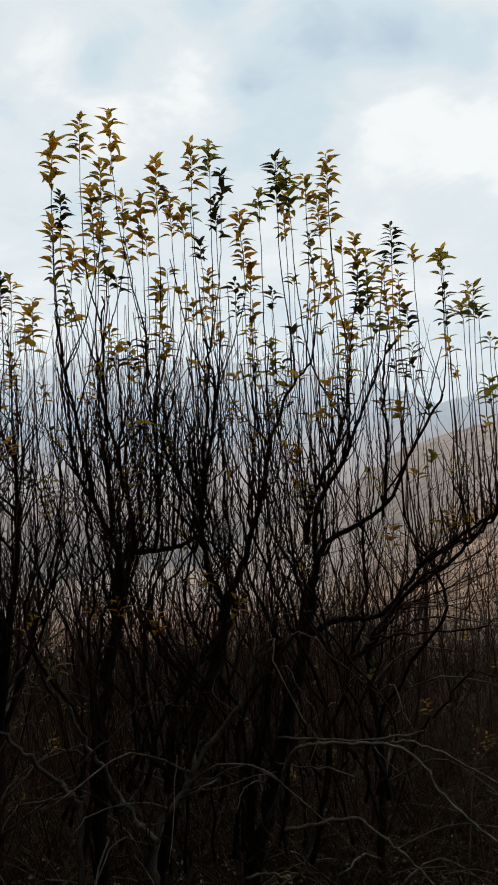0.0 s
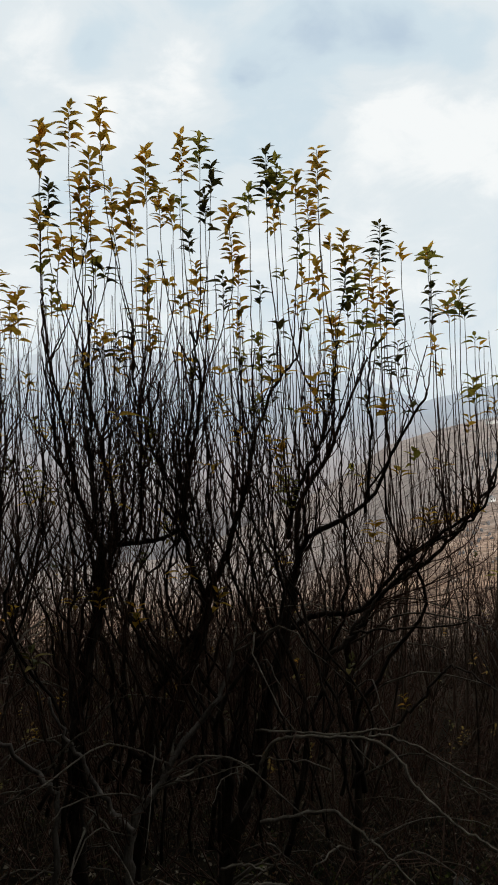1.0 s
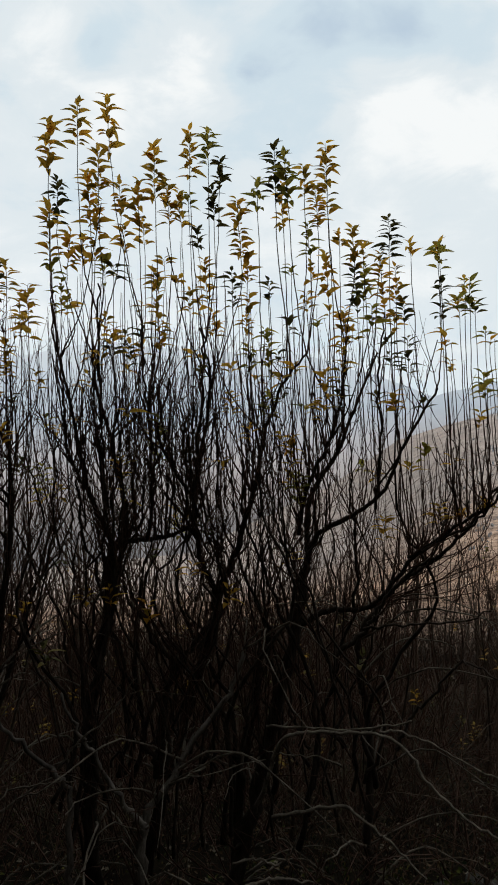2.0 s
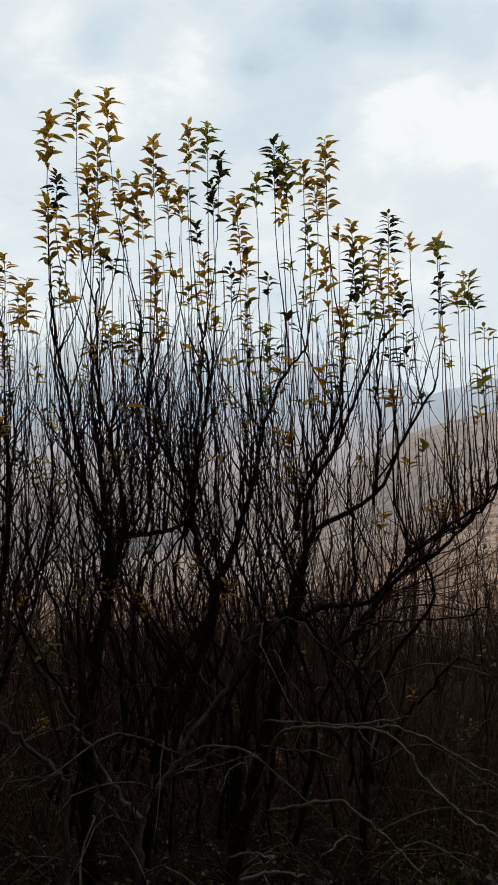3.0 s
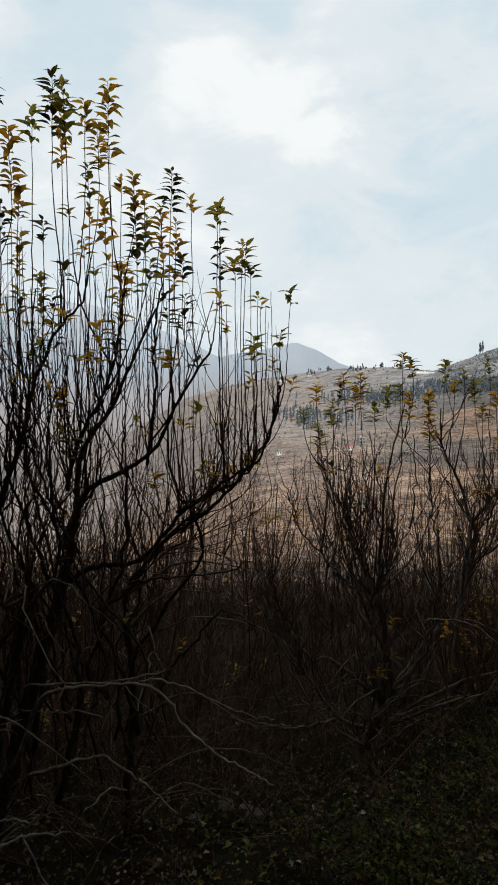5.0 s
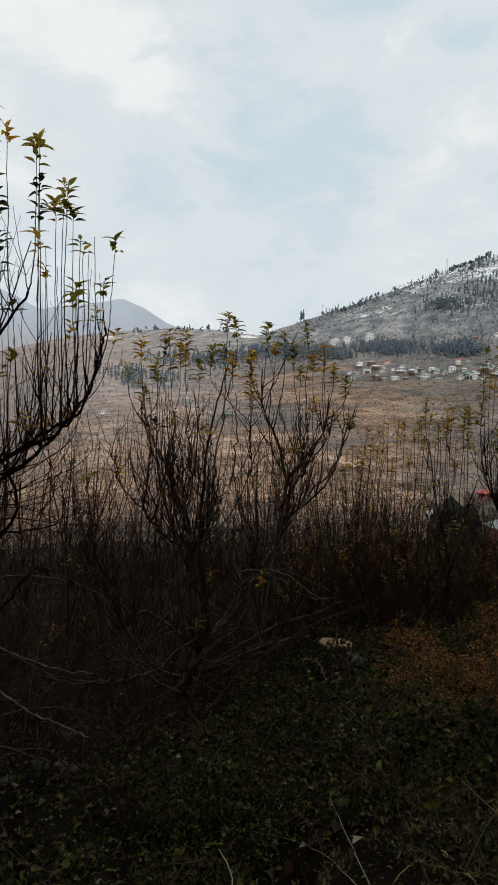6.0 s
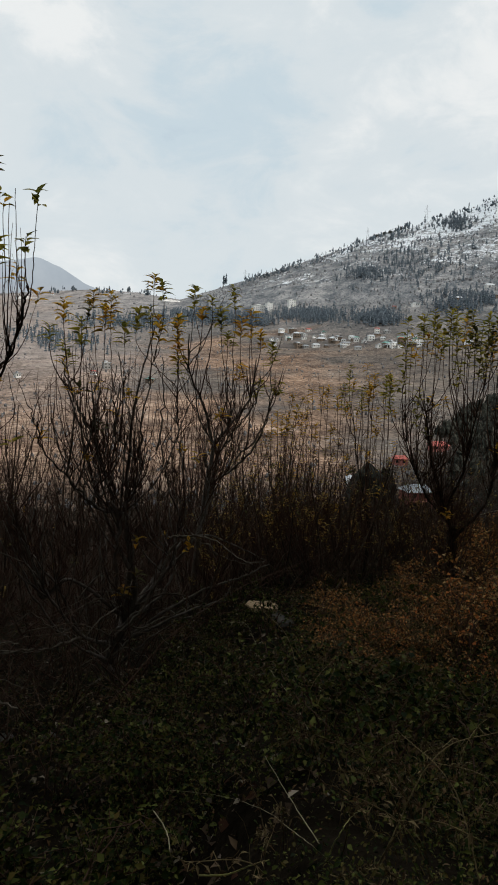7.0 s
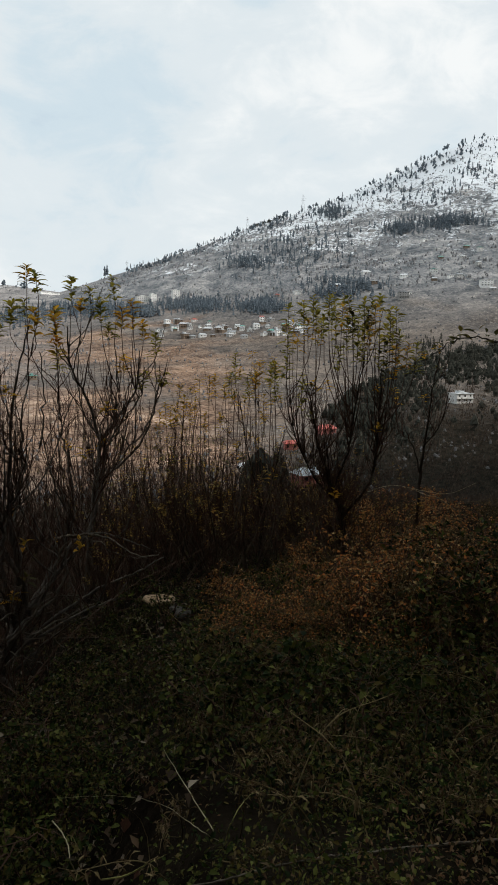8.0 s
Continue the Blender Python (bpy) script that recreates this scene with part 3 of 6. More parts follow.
    def dead(self, count, low=0.5, high=1.6, thick=0.010, top=2.2, material=None):
        """Grey dead branches that stick out low on the tree and sag."""
        rng = self.rng
        for _ in range(count):
            p, r = rng.choice(self.foot)
            if p.z > top:
                continue
            a = rng.uniform(0, 2 * math.pi)
            ln = rng.uniform(low, high)
            out = Vector((math.cos(a), math.sin(a), 0)) * ln
            sag = rng.uniform(-0.35, 0.35) * ln
            pts = [p, p + out * 0.4 + Vector((0, 0, ln * 0.22)), p + out * 0.75 + Vector((rng.gauss(0, 0.1), rng.gauss(0, 0.1), ln * 0.15 + sag * 0.4)), p + out + Vector((0, 0, sag))]
            line = self.stem("dead_branch", [q + self.base for q in pts], thick * rng.uniform(0.6, 1.4), 0.003, 6, 4, 0.007, shoots=False, material=material or DEADWOOD, label="grey barkless dead branch")
            for _k in range(3):
                q = rng.choice(line[3:])
                e = q + Vector((rng.gauss(0, 0.15), rng.gauss(0, 0.15), rng.gauss(0.03, 0.12)))
                self.twigs.tube([q, q.lerp(e, 0.5) + Vector((0, 0, 0.015)), e], [0.004, 0.003, 0.0015], 4)

    def bare(self, count, low=0.4, high=1.2, lean=0.22, fork=0.5, thick=0.005, upto=None, tuft=0.1, edge=None, below=None):
        """Leafless twigs rising from the limbs, some forked, a few with a tuft of leaves."""
        rng = self.rng
        stock = [n for n in self.nodes if below is None or n[0].z + self.base.z < below]
        for _ in range(count):
            p, r = rng.choice(stock)
            tall = rng.uniform(low, high)
            if edge is not None and math.degrees(math.atan2(p.x + self.base.x, p.y + self.base.y)) > edge:
                tall *= 0.5
            if upto is not None and p.z + self.base.z + tall > upto:
                tall = (upto - p.z - self.base.z) * rng.uniform(0.7, 1.0)
                if tall < 0.2:
                    continue
            a = rng.uniform(0, 2 * math.pi)
            out = Vector((math.cos(a), math.sin(a), 0)) * tall * rng.uniform(0.1, 0.45)
            tip = p + out + Vector((rng.gauss(0, lean * 0.3), rng.gauss(0, lean * 0.3), tall))
            mid = p + out * 0.8 + Vector((0, 0, tall * 0.4))
            pts = curve([p, mid, tip], self.round_to, 0.004, rng)
            self.twigs.tube(pts, taper(len(pts), min(r, thick * rng.uniform(0.7, 1.3)), thick * 0.3), self.round_to)
            for _k in range(3):
                if rng.random() < fork:
                    q = rng.choice(pts[2:-2])
                    b = rng.uniform(0, 2 * math.pi)
                    ln = tall * rng.uniform(0.12, 0.45)
                    d = Vector((math.cos(b) * 0.5, math.sin(b) * 0.5, rng.uniform(0.3, 1.0))).normalized() * ln
                    tw = curve([q, q + d * 0.5 + Vector((0, 0, -0.02)), q + d], 2, 0.003, rng)
                    self.twigs.tube(tw, taper(len(tw), thick * 0.5, thick * 0.25), min(4, self.round_to))
            if rng.random() < tuft:
                self.leaves_on(pts, 0.14, 0.02, None, LEAF if rng.random() < 0.7 else LEAF_GREEN)

    def done(self):
        if self.twigs.verts:
            part("brushwood", self.twigs.mesh("brushwood", TWIG), self.root, "thin bare reddish twigs", "stuff")
        if self.foliage.verts:
            part("foliage", self.foliage.mesh("foliage", LEAF), self.root, "yellow and brown autumn leaves", "stuff")
        if self.green.verts:
            part("green_foliage", self.green.mesh("green_foliage", LEAF_GREEN), self.root, "late green leaves", "stuff")
        if self.dull.verts:
            part("olive_foliage", self.dull.mesh("olive_foliage", LEAF_OLIVE), self.root, "olive and yellow-green leaves", "stuff")
        return self.root


def path(*points):
    """Points of a limb from (bearing, elevation, distance)."""
    return [spot(*p) for p in points]


# the tall tree in front, three stems from one stool
tall = FruitTree(on_ground(-5.4, 5.6), 'tall unpruned fruit tree, autumn leaves topping upright shoots', seed=11, size=0.095)
tall.stem('trunk', path((-13.2, -29.6, 5.30), (-13.6, -22.5, 5.35), (-13.1, -16.5, 5.40), (-11.8, -10.6, 5.45), (-11.2, -5.0, 5.50)), 0.062, 0.038, 12, wobble=0.012, shoots=False)
tall.stem('trunk', path((-9.4, -30.0, 5.70), (-7.6, -23.8, 5.62), (-4.9, -17.3, 5.55), (-3.4, -12.6, 5.48), (-2.5, -9.7, 5.40)), 0.052, 0.034, 12, wobble=0.012, shoots=False)
tall.stem('trunk', path((-2.2, -30.6, 5.50), (0.1, -24.6, 5.55), (2.5, -17.6, 5.60), (4.0, -12.4, 5.65), (5.1, -7.5, 5.70)), 0.062, 0.038, 12, wobble=0.012, shoots=False)
tall.stem('limb', path((-11.2, -5.0, 5.50), (-13.3, 0.1, 5.40), (-14.2, 5.8, 5.30), (-15.4, 11.4, 5.20)), 0.026, 0.008)
tall.stem('limb', path((-11.7, -9.8, 5.50), (-10.1, -3.9, 5.60), (-10.8, 1.8, 5.70), (-12.2, 7.7, 5.80), (-12.5, 11.4, 5.90)), 0.03, 0.008)
tall.stem('limb', path((-11.2, -5.0, 5.50), (-7.6, -4.7, 5.40), (-5.6, -4.2, 5.30), (-4.1, -2.3, 5.20), (-7.1, 3.6, 5.10), (-6.0, 8.8, 5.00)), 0.024, 0.007)
tall.stem('limb', path((-2.5, -9.7, 5.40), (-4.0, -6.2, 5.34), (-4.3, -1.4, 5.28), (-3.3, 3.4, 5.22), (-2.6, 8.7, 5.16), (-3.4, 13.1, 5.10)), 0.025, 0.007)
tall.stem('limb', path((-2.5, -9.7, 5.40), (-0.4, -4.9, 5.46), (1.2, 0.3, 5.52), (1.9, 3.7, 5.58), (3.6, 7.9, 5.64), (5.9, 10.6, 5.70)), 0.029, 0.009)
tall.stem('limb', path((5.1, -7.5, 5.70), (6.2, -4.8, 5.62), (9.1, -3.4, 5.54), (11.9, -1.2, 5.46), (14.3, 3.4, 5.38), (16.7, 7.0, 5.30)), 0.03, 0.008)
tall.stem('limb', path((4.0, -12.4, 5.70), (6.7, -11.2, 5.62), (10.4, -10.8, 5.54), (14.3, -6.8, 5.46), (18.0, -4.2, 5.38), (20.3, -2.8, 5.30)), 0.028, 0.009)
tall.stem('limb', path((5.1, -7.5, 5.70), (5.7, -1.8, 5.80), (8.0, 1.9, 5.90), (9.7, 5.6, 6.00), (11.8, 10.2, 6.10)), 0.03, 0.009)
tall.stem('limb', path((10.4, -10.8, 5.60), (13.6, -8.5, 5.66), (16.6, -6.4, 5.72), (19.5, -3.3, 5.78), (21.9, 1.0, 5.84), (22.4, 3.8, 5.90)), 0.022, 0.007)
tall.stem('trunk', path((-1.9, -31.4, 5.60), (-1.8, -29.5, 5.58), (-1.1, -23.5, 5.56), (-0.2, -20.3, 5.54), (0.6, -16.2, 5.52), (1.9, -12.3, 5.50)), 0.05, 0.026, 9, 6, 0.009, shoots=False, material=BARK)
tall.stem('trunk', path((9.1, -31.4, 5.70), (9.3, -28.0, 5.72), (9.8, -21.4, 5.73), (9.3, -17.1, 5.75), (9.4, -13.1, 5.77), (11.0, -11.1, 5.78), (12.3, -9.6, 5.80)), 0.04, 0.022, 9, 6, 0.009, shoots=False, material=BARK)
tall.stem('limb', path((-8.0, -23.1, 5.30), (-7.7, -19.4, 5.28), (-7.1, -16.9, 5.26), (-6.5, -14.9, 5.24), (-8.0, -13.1, 5.22), (-9.2, -10.4, 5.20)), 0.042, 0.014, 9, 6, 0.009, shoots=False, material=BARK)
tall.stem('limb', path((-6.0, -15.1, 5.30), (-4.6, -13.4, 5.30), (-3.3, -11.9, 5.30)), 0.026, 0.02, 9, 6, 0.009, shoots=False, material=BARK)
tall.stem('trunk', path((-9.7, -30.9, 4.70), (-9.4, -27.5, 4.75), (-9.0, -25.5, 4.80), (-6.7, -23.2, 4.85), (-5.4, -21.1, 4.90), (-1.9, -17.4, 4.95), (-0.5, -14.0, 5.00)), 0.036, 0.016, 9, 6, 0.009, shoots=False, material=GREYBARK)
tall.stem('limb', path((-9.2, -26.2, 4.70), (-10.5, -24.9, 4.70), (-12.0, -22.9, 4.70), (-13.4, -20.7, 4.70), (-14.4, -19.2, 4.70), (-15.9, -16.4, 4.70)), 0.021, 0.009, 9, 6, 0.009, shoots=False, material=GREYBARK)
tall.stem('limb', path((-15.3, -30.2, 4.80), (-15.2, -26.8, 4.80), (-15.2, -23.3, 4.80), (-17.0, -21.3, 4.80), (-19.1, -19.3, 4.80), (-21.0, -17.4, 4.80)), 0.024, 0.012, 9, 6, 0.009, shoots=False, material=GREYBARK)
tall.stem('limb', path((7.0, -14.8, 5.40), (9.4, -13.1, 5.40), (11.0, -11.1, 5.40), (12.9, -8.7, 5.40), (15.7, -6.9, 5.40)), 0.024, 0.01, 9, 6, 0.009, shoots=False, material=BARK)
tall.stem('limb', path((9.6, -12.7, 5.30), (13.4, -12.3, 5.27), (17.8, -11.9, 5.23), (19.9, -11.0, 5.20)), 0.012, 0.005, 9, 6, 0.009, shoots=False, material=BARK)
tall.stem('limb', path((11.9, -21.6, 5.20), (13.1, -19.5, 5.16), (14.7, -17.9, 5.12), (16.7, -15.7, 5.08), (17.9, -15.1, 5.04), (20.4, -16.4, 5.00)), 0.015, 0.006, 9, 6, 0.009, shoots=False, material=BARK)
tall.stem('dead_branch', path((0.0, -25.9, 4.90), (1.2, -23.6, 4.82), (2.3, -21.2, 4.74), (4.2, -20.5, 4.65), (7.5, -20.5, 4.57), (10.6, -20.6, 4.49), (12.8, -21.7, 4.41), (13.9, -23.3, 4.33), (15.8, -25.0, 4.25), (17.6, -26.1, 4.16), (19.9, -27.1, 4.08), (22.0, -28.0, 4.00)), 0.0165, 0.0060, 8, 6, 0.005, shoots=False, material=DEADWOOD, label='grey barkless dead branch')
tall.stem('dead_branch', path((10.6, -20.5, 4.40), (11.8, -20.3, 4.38), (14.5, -21.0, 4.36), (17.4, -22.3, 4.34), (20.1, -23.2, 4.32), (22.2, -23.4, 4.30)), 0.0090, 0.0037, 8, 6, 0.005, shoots=False, material=DEADWOOD, label='grey barkless dead branch')
tall.stem('dead_branch', path((1.4, -26.3, 4.60), (3.4, -26.0, 4.52), (7.3, -25.6, 4.43), (8.5, -26.2, 4.35), (10.3, -27.3, 4.27), (11.0, -27.7, 4.18), (13.8, -29.8, 4.10)), 0.0150, 0.0060, 8, 6, 0.005, shoots=False, material=DEADWOOD, label='grey barkless dead branch')
tall.stem('dead_branch', path((7.4, -22.9, 4.60), (5.8, -22.3, 4.67), (3.0, -22.1, 4.73), (0.9, -21.7, 4.80)), 0.0090, 0.0037, 8, 6, 0.005, shoots=False, material=DEADWOOD, label='grey barkless dead branch')
tall.stem('dead_branch', path((1.2, -20.0, 4.80), (4.2, -20.1, 4.75), (7.8, -20.3, 4.70), (12.4, -19.8, 4.65), (13.1, -19.5, 4.60)), 0.0097, 0.0067, 8, 6, 0.005, shoots=False, material=DEADWOOD, label='grey barkless dead branch')
tall.stem('dead_branch', path((-2.0, -29.1, 4.30), (-0.0, -28.9, 4.28), (1.5, -29.3, 4.25), (2.6, -28.8, 4.22), (3.7, -27.4, 4.20)), 0.0097, 0.0045, 8, 6, 0.005, shoots=False, material=DEADWOOD, label='grey barkless dead branch')
tall.stem('dead_branch', path((-1.1, -30.6, 4.10), (-0.1, -30.3, 4.10), (2.0, -30.1, 4.10), (4.0, -30.4, 4.10)), 0.0112, 0.0075, 8, 6, 0.005, shoots=False, material=DEADWOOD, label='grey barkless dead branch')
tall.stem('dead_branch', path((-19.8, -22.5, 4.70), (-17.3, -22.5, 4.65), (-14.7, -22.6, 4.60)), 0.0067, 0.0037, 8, 6, 0.005, shoots=False, material=DEADWOOD, label='grey barkless dead branch')
tall.stem('dead_branch', path((-16.0, -21.7, 4.60), (-14.2, -19.8, 4.60), (-11.5, -18.1, 4.60), (-9.6, -15.7, 4.60)), 0.0075, 0.0037, 8, 6, 0.005, shoots=False, material=DEADWOOD, label='grey barkless dead branch')
tall.stem('limb', path((-13.0, -1.0, 5.40), (-13.9, 0.9, 5.40), (-14.9, 3.7, 5.40), (-14.9, 7.5, 5.40), (-15.6, 12.1, 5.40), (-15.8, 16.6, 5.40)), 0.016, 0.006, 9, 6, 0.009, material=BARK)
tall.stem('limb', path((-8.4, -4.9, 5.30), (-7.8, -0.2, 5.30), (-8.0, 5.6, 5.30), (-8.3, 10.3, 5.30), (-8.5, 15.0, 5.30)), 0.015, 0.006, 9, 6, 0.009, material=BARK)
tall.stem('limb', path((11.1, -2.9, 5.40), (11.8, 3.1, 5.40), (12.0, 9.2, 5.40), (12.6, 13.4, 5.40)), 0.014, 0.006, 9, 6, 0.009, material=BARK)
tall.stem('limb', path((-11.6, -2.0, 5.50), (-12.1, 2.8, 5.50), (-11.9, 7.5, 5.50), (-12.1, 12.2, 5.50), (-11.9, 16.7, 5.50)), 0.02, 0.007, 9, 6, 0.009, material=BARK)
tall.stem('limb', path((4.6, -4.9, 5.40), (5.4, -1.1, 5.40), (7.5, 3.2, 5.40), (8.8, 7.5, 5.40), (9.4, 11.8, 5.40)), 0.02, 0.007, 9, 6, 0.009, material=BARK)
tall.stem('limb', path((-4.3, -1.3, 5.20), (-3.7, 3.5, 5.20), (-3.2, 8.4, 5.20), (-3.2, 12.7, 5.20)), 0.018, 0.007, 9, 6, 0.009, material=BARK)
tall.stem('limb', path((13.5, -6.9, 5.30), (15.9, -5.7, 5.30), (18.8, -4.3, 5.30), (21.2, -1.4, 5.30), (22.1, 2.0, 5.30), (22.7, 4.3, 5.30)), 0.014, 0.006, 9, 6, 0.009, material=BARK)
# leafy shoots: bearing, elevation and leafy length of each tip
for bearing, elevation, span in (
        (-13.3, 29.9, 0.4), (-10.8, 30.4, 0.46), (-15.7, 28.4, 0.41), (-11.7, 26.6, 0.35), (-15.9, 22.5, 0.4), (-9.9, 24.7, 0.31), (-12.6, 25.1, 0.49), (-8.3, 24.6, 0.39),
        (-6.9, 27.1, 0.46), (-5.9, 24.6, 0.38), (-4.8, 23.7, 0.32), (-9.6, 21.2, 0.25), (-7.9, 21.5, 0.24), (-3.8, 28.3, 0.41), (-2.1, 28.3, 0.34), (-1.1, 26.3, 0.32),
        (0.3, 23.2, 0.48), (-4.0, 23.7, 0.17), (-14.1, 20.6, 0.32), (-11.9, 22.8, 0.47), (-13.1, 20.2, 0.3), (-15.0, 16.6, 0.25), (-11.3, 18.6, 0.22), (-14.5, 15.3, 0.15),
        (-7.0, 17.8, 0.22), (-6.2, 18.7, 0.07), (-2.8, 18.6, 0.48), (1.0, 18.9, 0.25), (1.0, 15.6, 0.18), (-2.2, 14.3, 0.24)):
    tall.shoot(spot(bearing, elevation, 5.5 + tall.rng.uniform(-0.5, 0.5)), span, leaf=None)
for bearing, elevation, span in (
        (-4.1, 16.2, 0.22), (-10.6, 18.1, 0.15), (-15.7, 18.3, 0.15), (2.1, 24.6, 0.27), (3.7, 27.1, 0.47), (4.2, 24.2, 0.42), (4.6, 26.3, 0.38), (6.2, 25.4, 0.27),
        (7.2, 23.8, 0.37), (8.2, 26.9, 0.43), (8.1, 22.6, 0.14), (6.4, 21.1, 0.31), (10.2, 20.4, 0.36), (9.1, 20.2, 0.15), (11.1, 17.4, 0.34), (12.4, 18.1, 0.52),
        (13.7, 17.0, 0.32), (14.9, 18.7, 0.1), (11.0, 19.0, 0.15), (4.8, 17.8, 0.11), (6.0, 15.5, 0.18), (2.8, 16.7, 0.17), (4.4, 13.4, 0.12), (6.5, 17.9, 0.15),
        (17.3, 18.5, 0.11), (19.2, 15.5, 0.22), (19.9, 13.7, 0.13), (18.6, 14.0, 0.16), (9.3, 14.1, 0.36), (14.4, 11.2, 0.29)):
    tall.shoot(spot(bearing, elevation, 5.5 + tall.rng.uniform(-0.5, 0.5)), span, leaf=None)
for bearing, elevation, span in (
        (17.8, 9.1, 0.11), (20.9, 10.4, 0.05), (17.4, 11.6, 0.15), (13.1, 6.8, 0.15), (13.4, 13.4, 0.19), (11.5, 14.2, 0.22), (0.7, 14.0, 0.19), (-9.7, 12.7, 0.17),
        (0.9, 11.2, 0.21), (-13.8, 5.6, 0.09)):
    tall.shoot(spot(bearing, elevation, 5.5 + tall.rng.uniform(-0.5, 0.5)), span, leaf=None)
for bearing, elevation, span in (
        (-15.1, 24.3, 0.42), (-1.8, 23.9, 0.31), (-3.3, 20.8, 0.17), (-0.4, 17.7, 0.33), (13.3, 20.9, 0.37), (17.3, 15.7, 0.36), (14.3, 14.4, 0.24), (12.8, 11.3, 0.24),
        (10.2, 17.3, 0.39)):
    tall.shoot(spot(bearing, elevation, 5.5 + tall.rng.uniform(-0.5, 0.5)), span, leaf=LEAF_GREEN)
for bearing, elevation, span in (
        (-7.0, 15.3, 0.4), (7.8, 18.5, 0.38), (9.1, 13.7, 0.49), (7.4, 9.0, 0.39), (-0.9, 7.4, 0.2), (-10.4, 2.0, 0.19), (16.4, -2.8, 0.14), (11.7, -3.8, 0.17)):
    tall.shoot(spot(bearing, elevation, 5.5 + tall.rng.uniform(-0.5, 0.5)), span, leaf=LEAF)
for bearing, elevation, span in (
        (2.5, 12.5, 0.44), (20.3, 7.8, 0.21), (4.7, 0.4, 0.29), (2.5, 7.3, 0.2), (5.4, 6.0, 0.09), (-7.0, 4.6, 0.28), (-16.8, 1.7, 0.27), (-6.0, -3.0, 0.19),
        (15.4, 2.2, 0.12)):
    tall.shoot(spot(bearing, elevation, 5.5 + tall.rng.uniform(-0.5, 0.5)), span, leaf=LEAF_OLIVE)
for bearing, elevation, span in (
        (4.3, 3.6, 0.27), (4.0, -6.5, 0.08)):
    tall.shoot(spot(bearing, elevation, 5.5 + tall.rng.uniform(-0.5, 0.5)), span, leaf=RUSSET)
for bearing, elevation, span in ((23.4, 11.5, 0.12), (22.5, 8.2, 0.13), (20.3, 7.7, 0.14), (20.6, 11.2, 0.05), (19.6, 15.3, 0.27), (17.2, 18.3, 0.20),
        (21.7, 11.6, 0), (18.8, 9.1, 0), (17.9, 10.6, 0), (21.3, 10.5, 0)):
    tall.shoot(spot(bearing, elevation, 5.3), span, leaf=LEAF_OLIVE)
# bare upright shoots between the leafy ones
for k in range(110):
    bearing = -16.5 + 38.5 * (k * 37 % 110) / 110 + tall.rng.uniform(-0.4, 0.4)
    crown = 21 - 0.45 * abs(bearing + 6) - 5.0 * max(0.0, (bearing - 9) / 12)
    tall.shoot(spot(bearing, crown - 13.0 * tall.rng.random(), 5.5 + tall.rng.uniform(-0.6, 0.6)), 0 if k % 4 else 0.07, low=0.8, high=1.7)
# crooked stems that crowd round the trunks and fan out
for k in range(46):
    foot = -17.0 + 28.0 * (k * 7 % 46) / 46 + tall.rng.uniform(-1, 1)
    head = foot + tall.rng.uniform(-4, 4)
    far = tall.rng.uniform(4.9, 6.0)
    stout = tall.rng.choice((0.010, 0.013, 0.017, 0.024))
    tall.stem('branch', path((foot, -29 + 8 * tall.rng.random(), far), (foot + tall.rng.uniform(-2.5, 2.5), -19, far), (head + tall.rng.uniform(-3, 3), -10, far), (head + tall.rng.uniform(-1, 1), -3, far), (head, 2 + 10 * tall.rng.random(), far)), stout, 0.005, 7, 6, 0.016, shoots=k % 2 == 0, material=BARK)
tall.branches(50, 0.009, 0.6, 1.4, 0.4)
tall.bare(225, 0.9, 2.0, 0.15, 0.3, upto=3.0, edge=11, tuft=0.08, below=2.0)
mid = [n for n in tall.nodes if -0.2 < n[0].z + tall.base.z - 1.0 < 1.6]
tall.nodes, rest = mid, tall.nodes
tall.bare(215, 0.5, 1.5, 0.2, 0.4, upto=3.0, edge=12, tuft=0.06)
tall.nodes = [n for n in rest if n[0].x + tall.base.x < -0.25 and n[0].z + tall.base.z < 2.2]
tall.bare(165, 0.6, 1.7, 0.2, 0.4, upto=3.2, tuft=0.05)
tall.nodes = rest
tall.bare(210, 0.5, 1.3, 0.2, 0.3, upto=2.5, edge=13, tuft=0.03, below=1.9)
tall.bare(200, 0.3, 0.8, upto=1.8, edge=13, tuft=0.02)
tall.dead(84)
tall.suckers(90)
tall.done()

beside = FruitTree(on_ground(-21.8, 5.4), 'fruit tree with bare twigs and few leaves', seed=12, singles=40)
beside.stem('trunk', path((-21.8, -29.9, 5.40), (-21.3, -18.7, 5.40), (-20.3, -10.5, 5.30)), 0.06, 0.035, 10)
beside.stem('limb', path((-20.3, -10.5, 5.30), (-19.3, -4.3, 5.20), (-19.3, 3.0, 5.20)), 0.03, 0.01)
beside.stem('limb', path((-20.3, -10.5, 5.30), (-22.3, -3.2, 5.40), (-22.8, 5.2, 5.40)), 0.03, 0.01)
beside.stem('limb', path((-21.3, -18.7, 5.40), (-18.2, -10.5, 5.60), (-16.2, -3.2, 5.80)), 0.024, 0.008)
for bearing, elevation in ((-19.3, 17.9), (-17.6, 16.3), (-20.1, 18.0), (-19.4, 11.9), (-21.3, 18.7), (-22.5, 16.6), (-23.8, 17.4), (-18.3, 15.0)):
    beside.shoot(spot(bearing, elevation, 5.3 + beside.rng.uniform(-0.3, 0.3)), 0.3)
beside.branches(16, 0.012)
beside.dead(22)
beside.suckers(40)
beside.bare(260, 0.4, 1.3, upto=3.2)
beside.done()

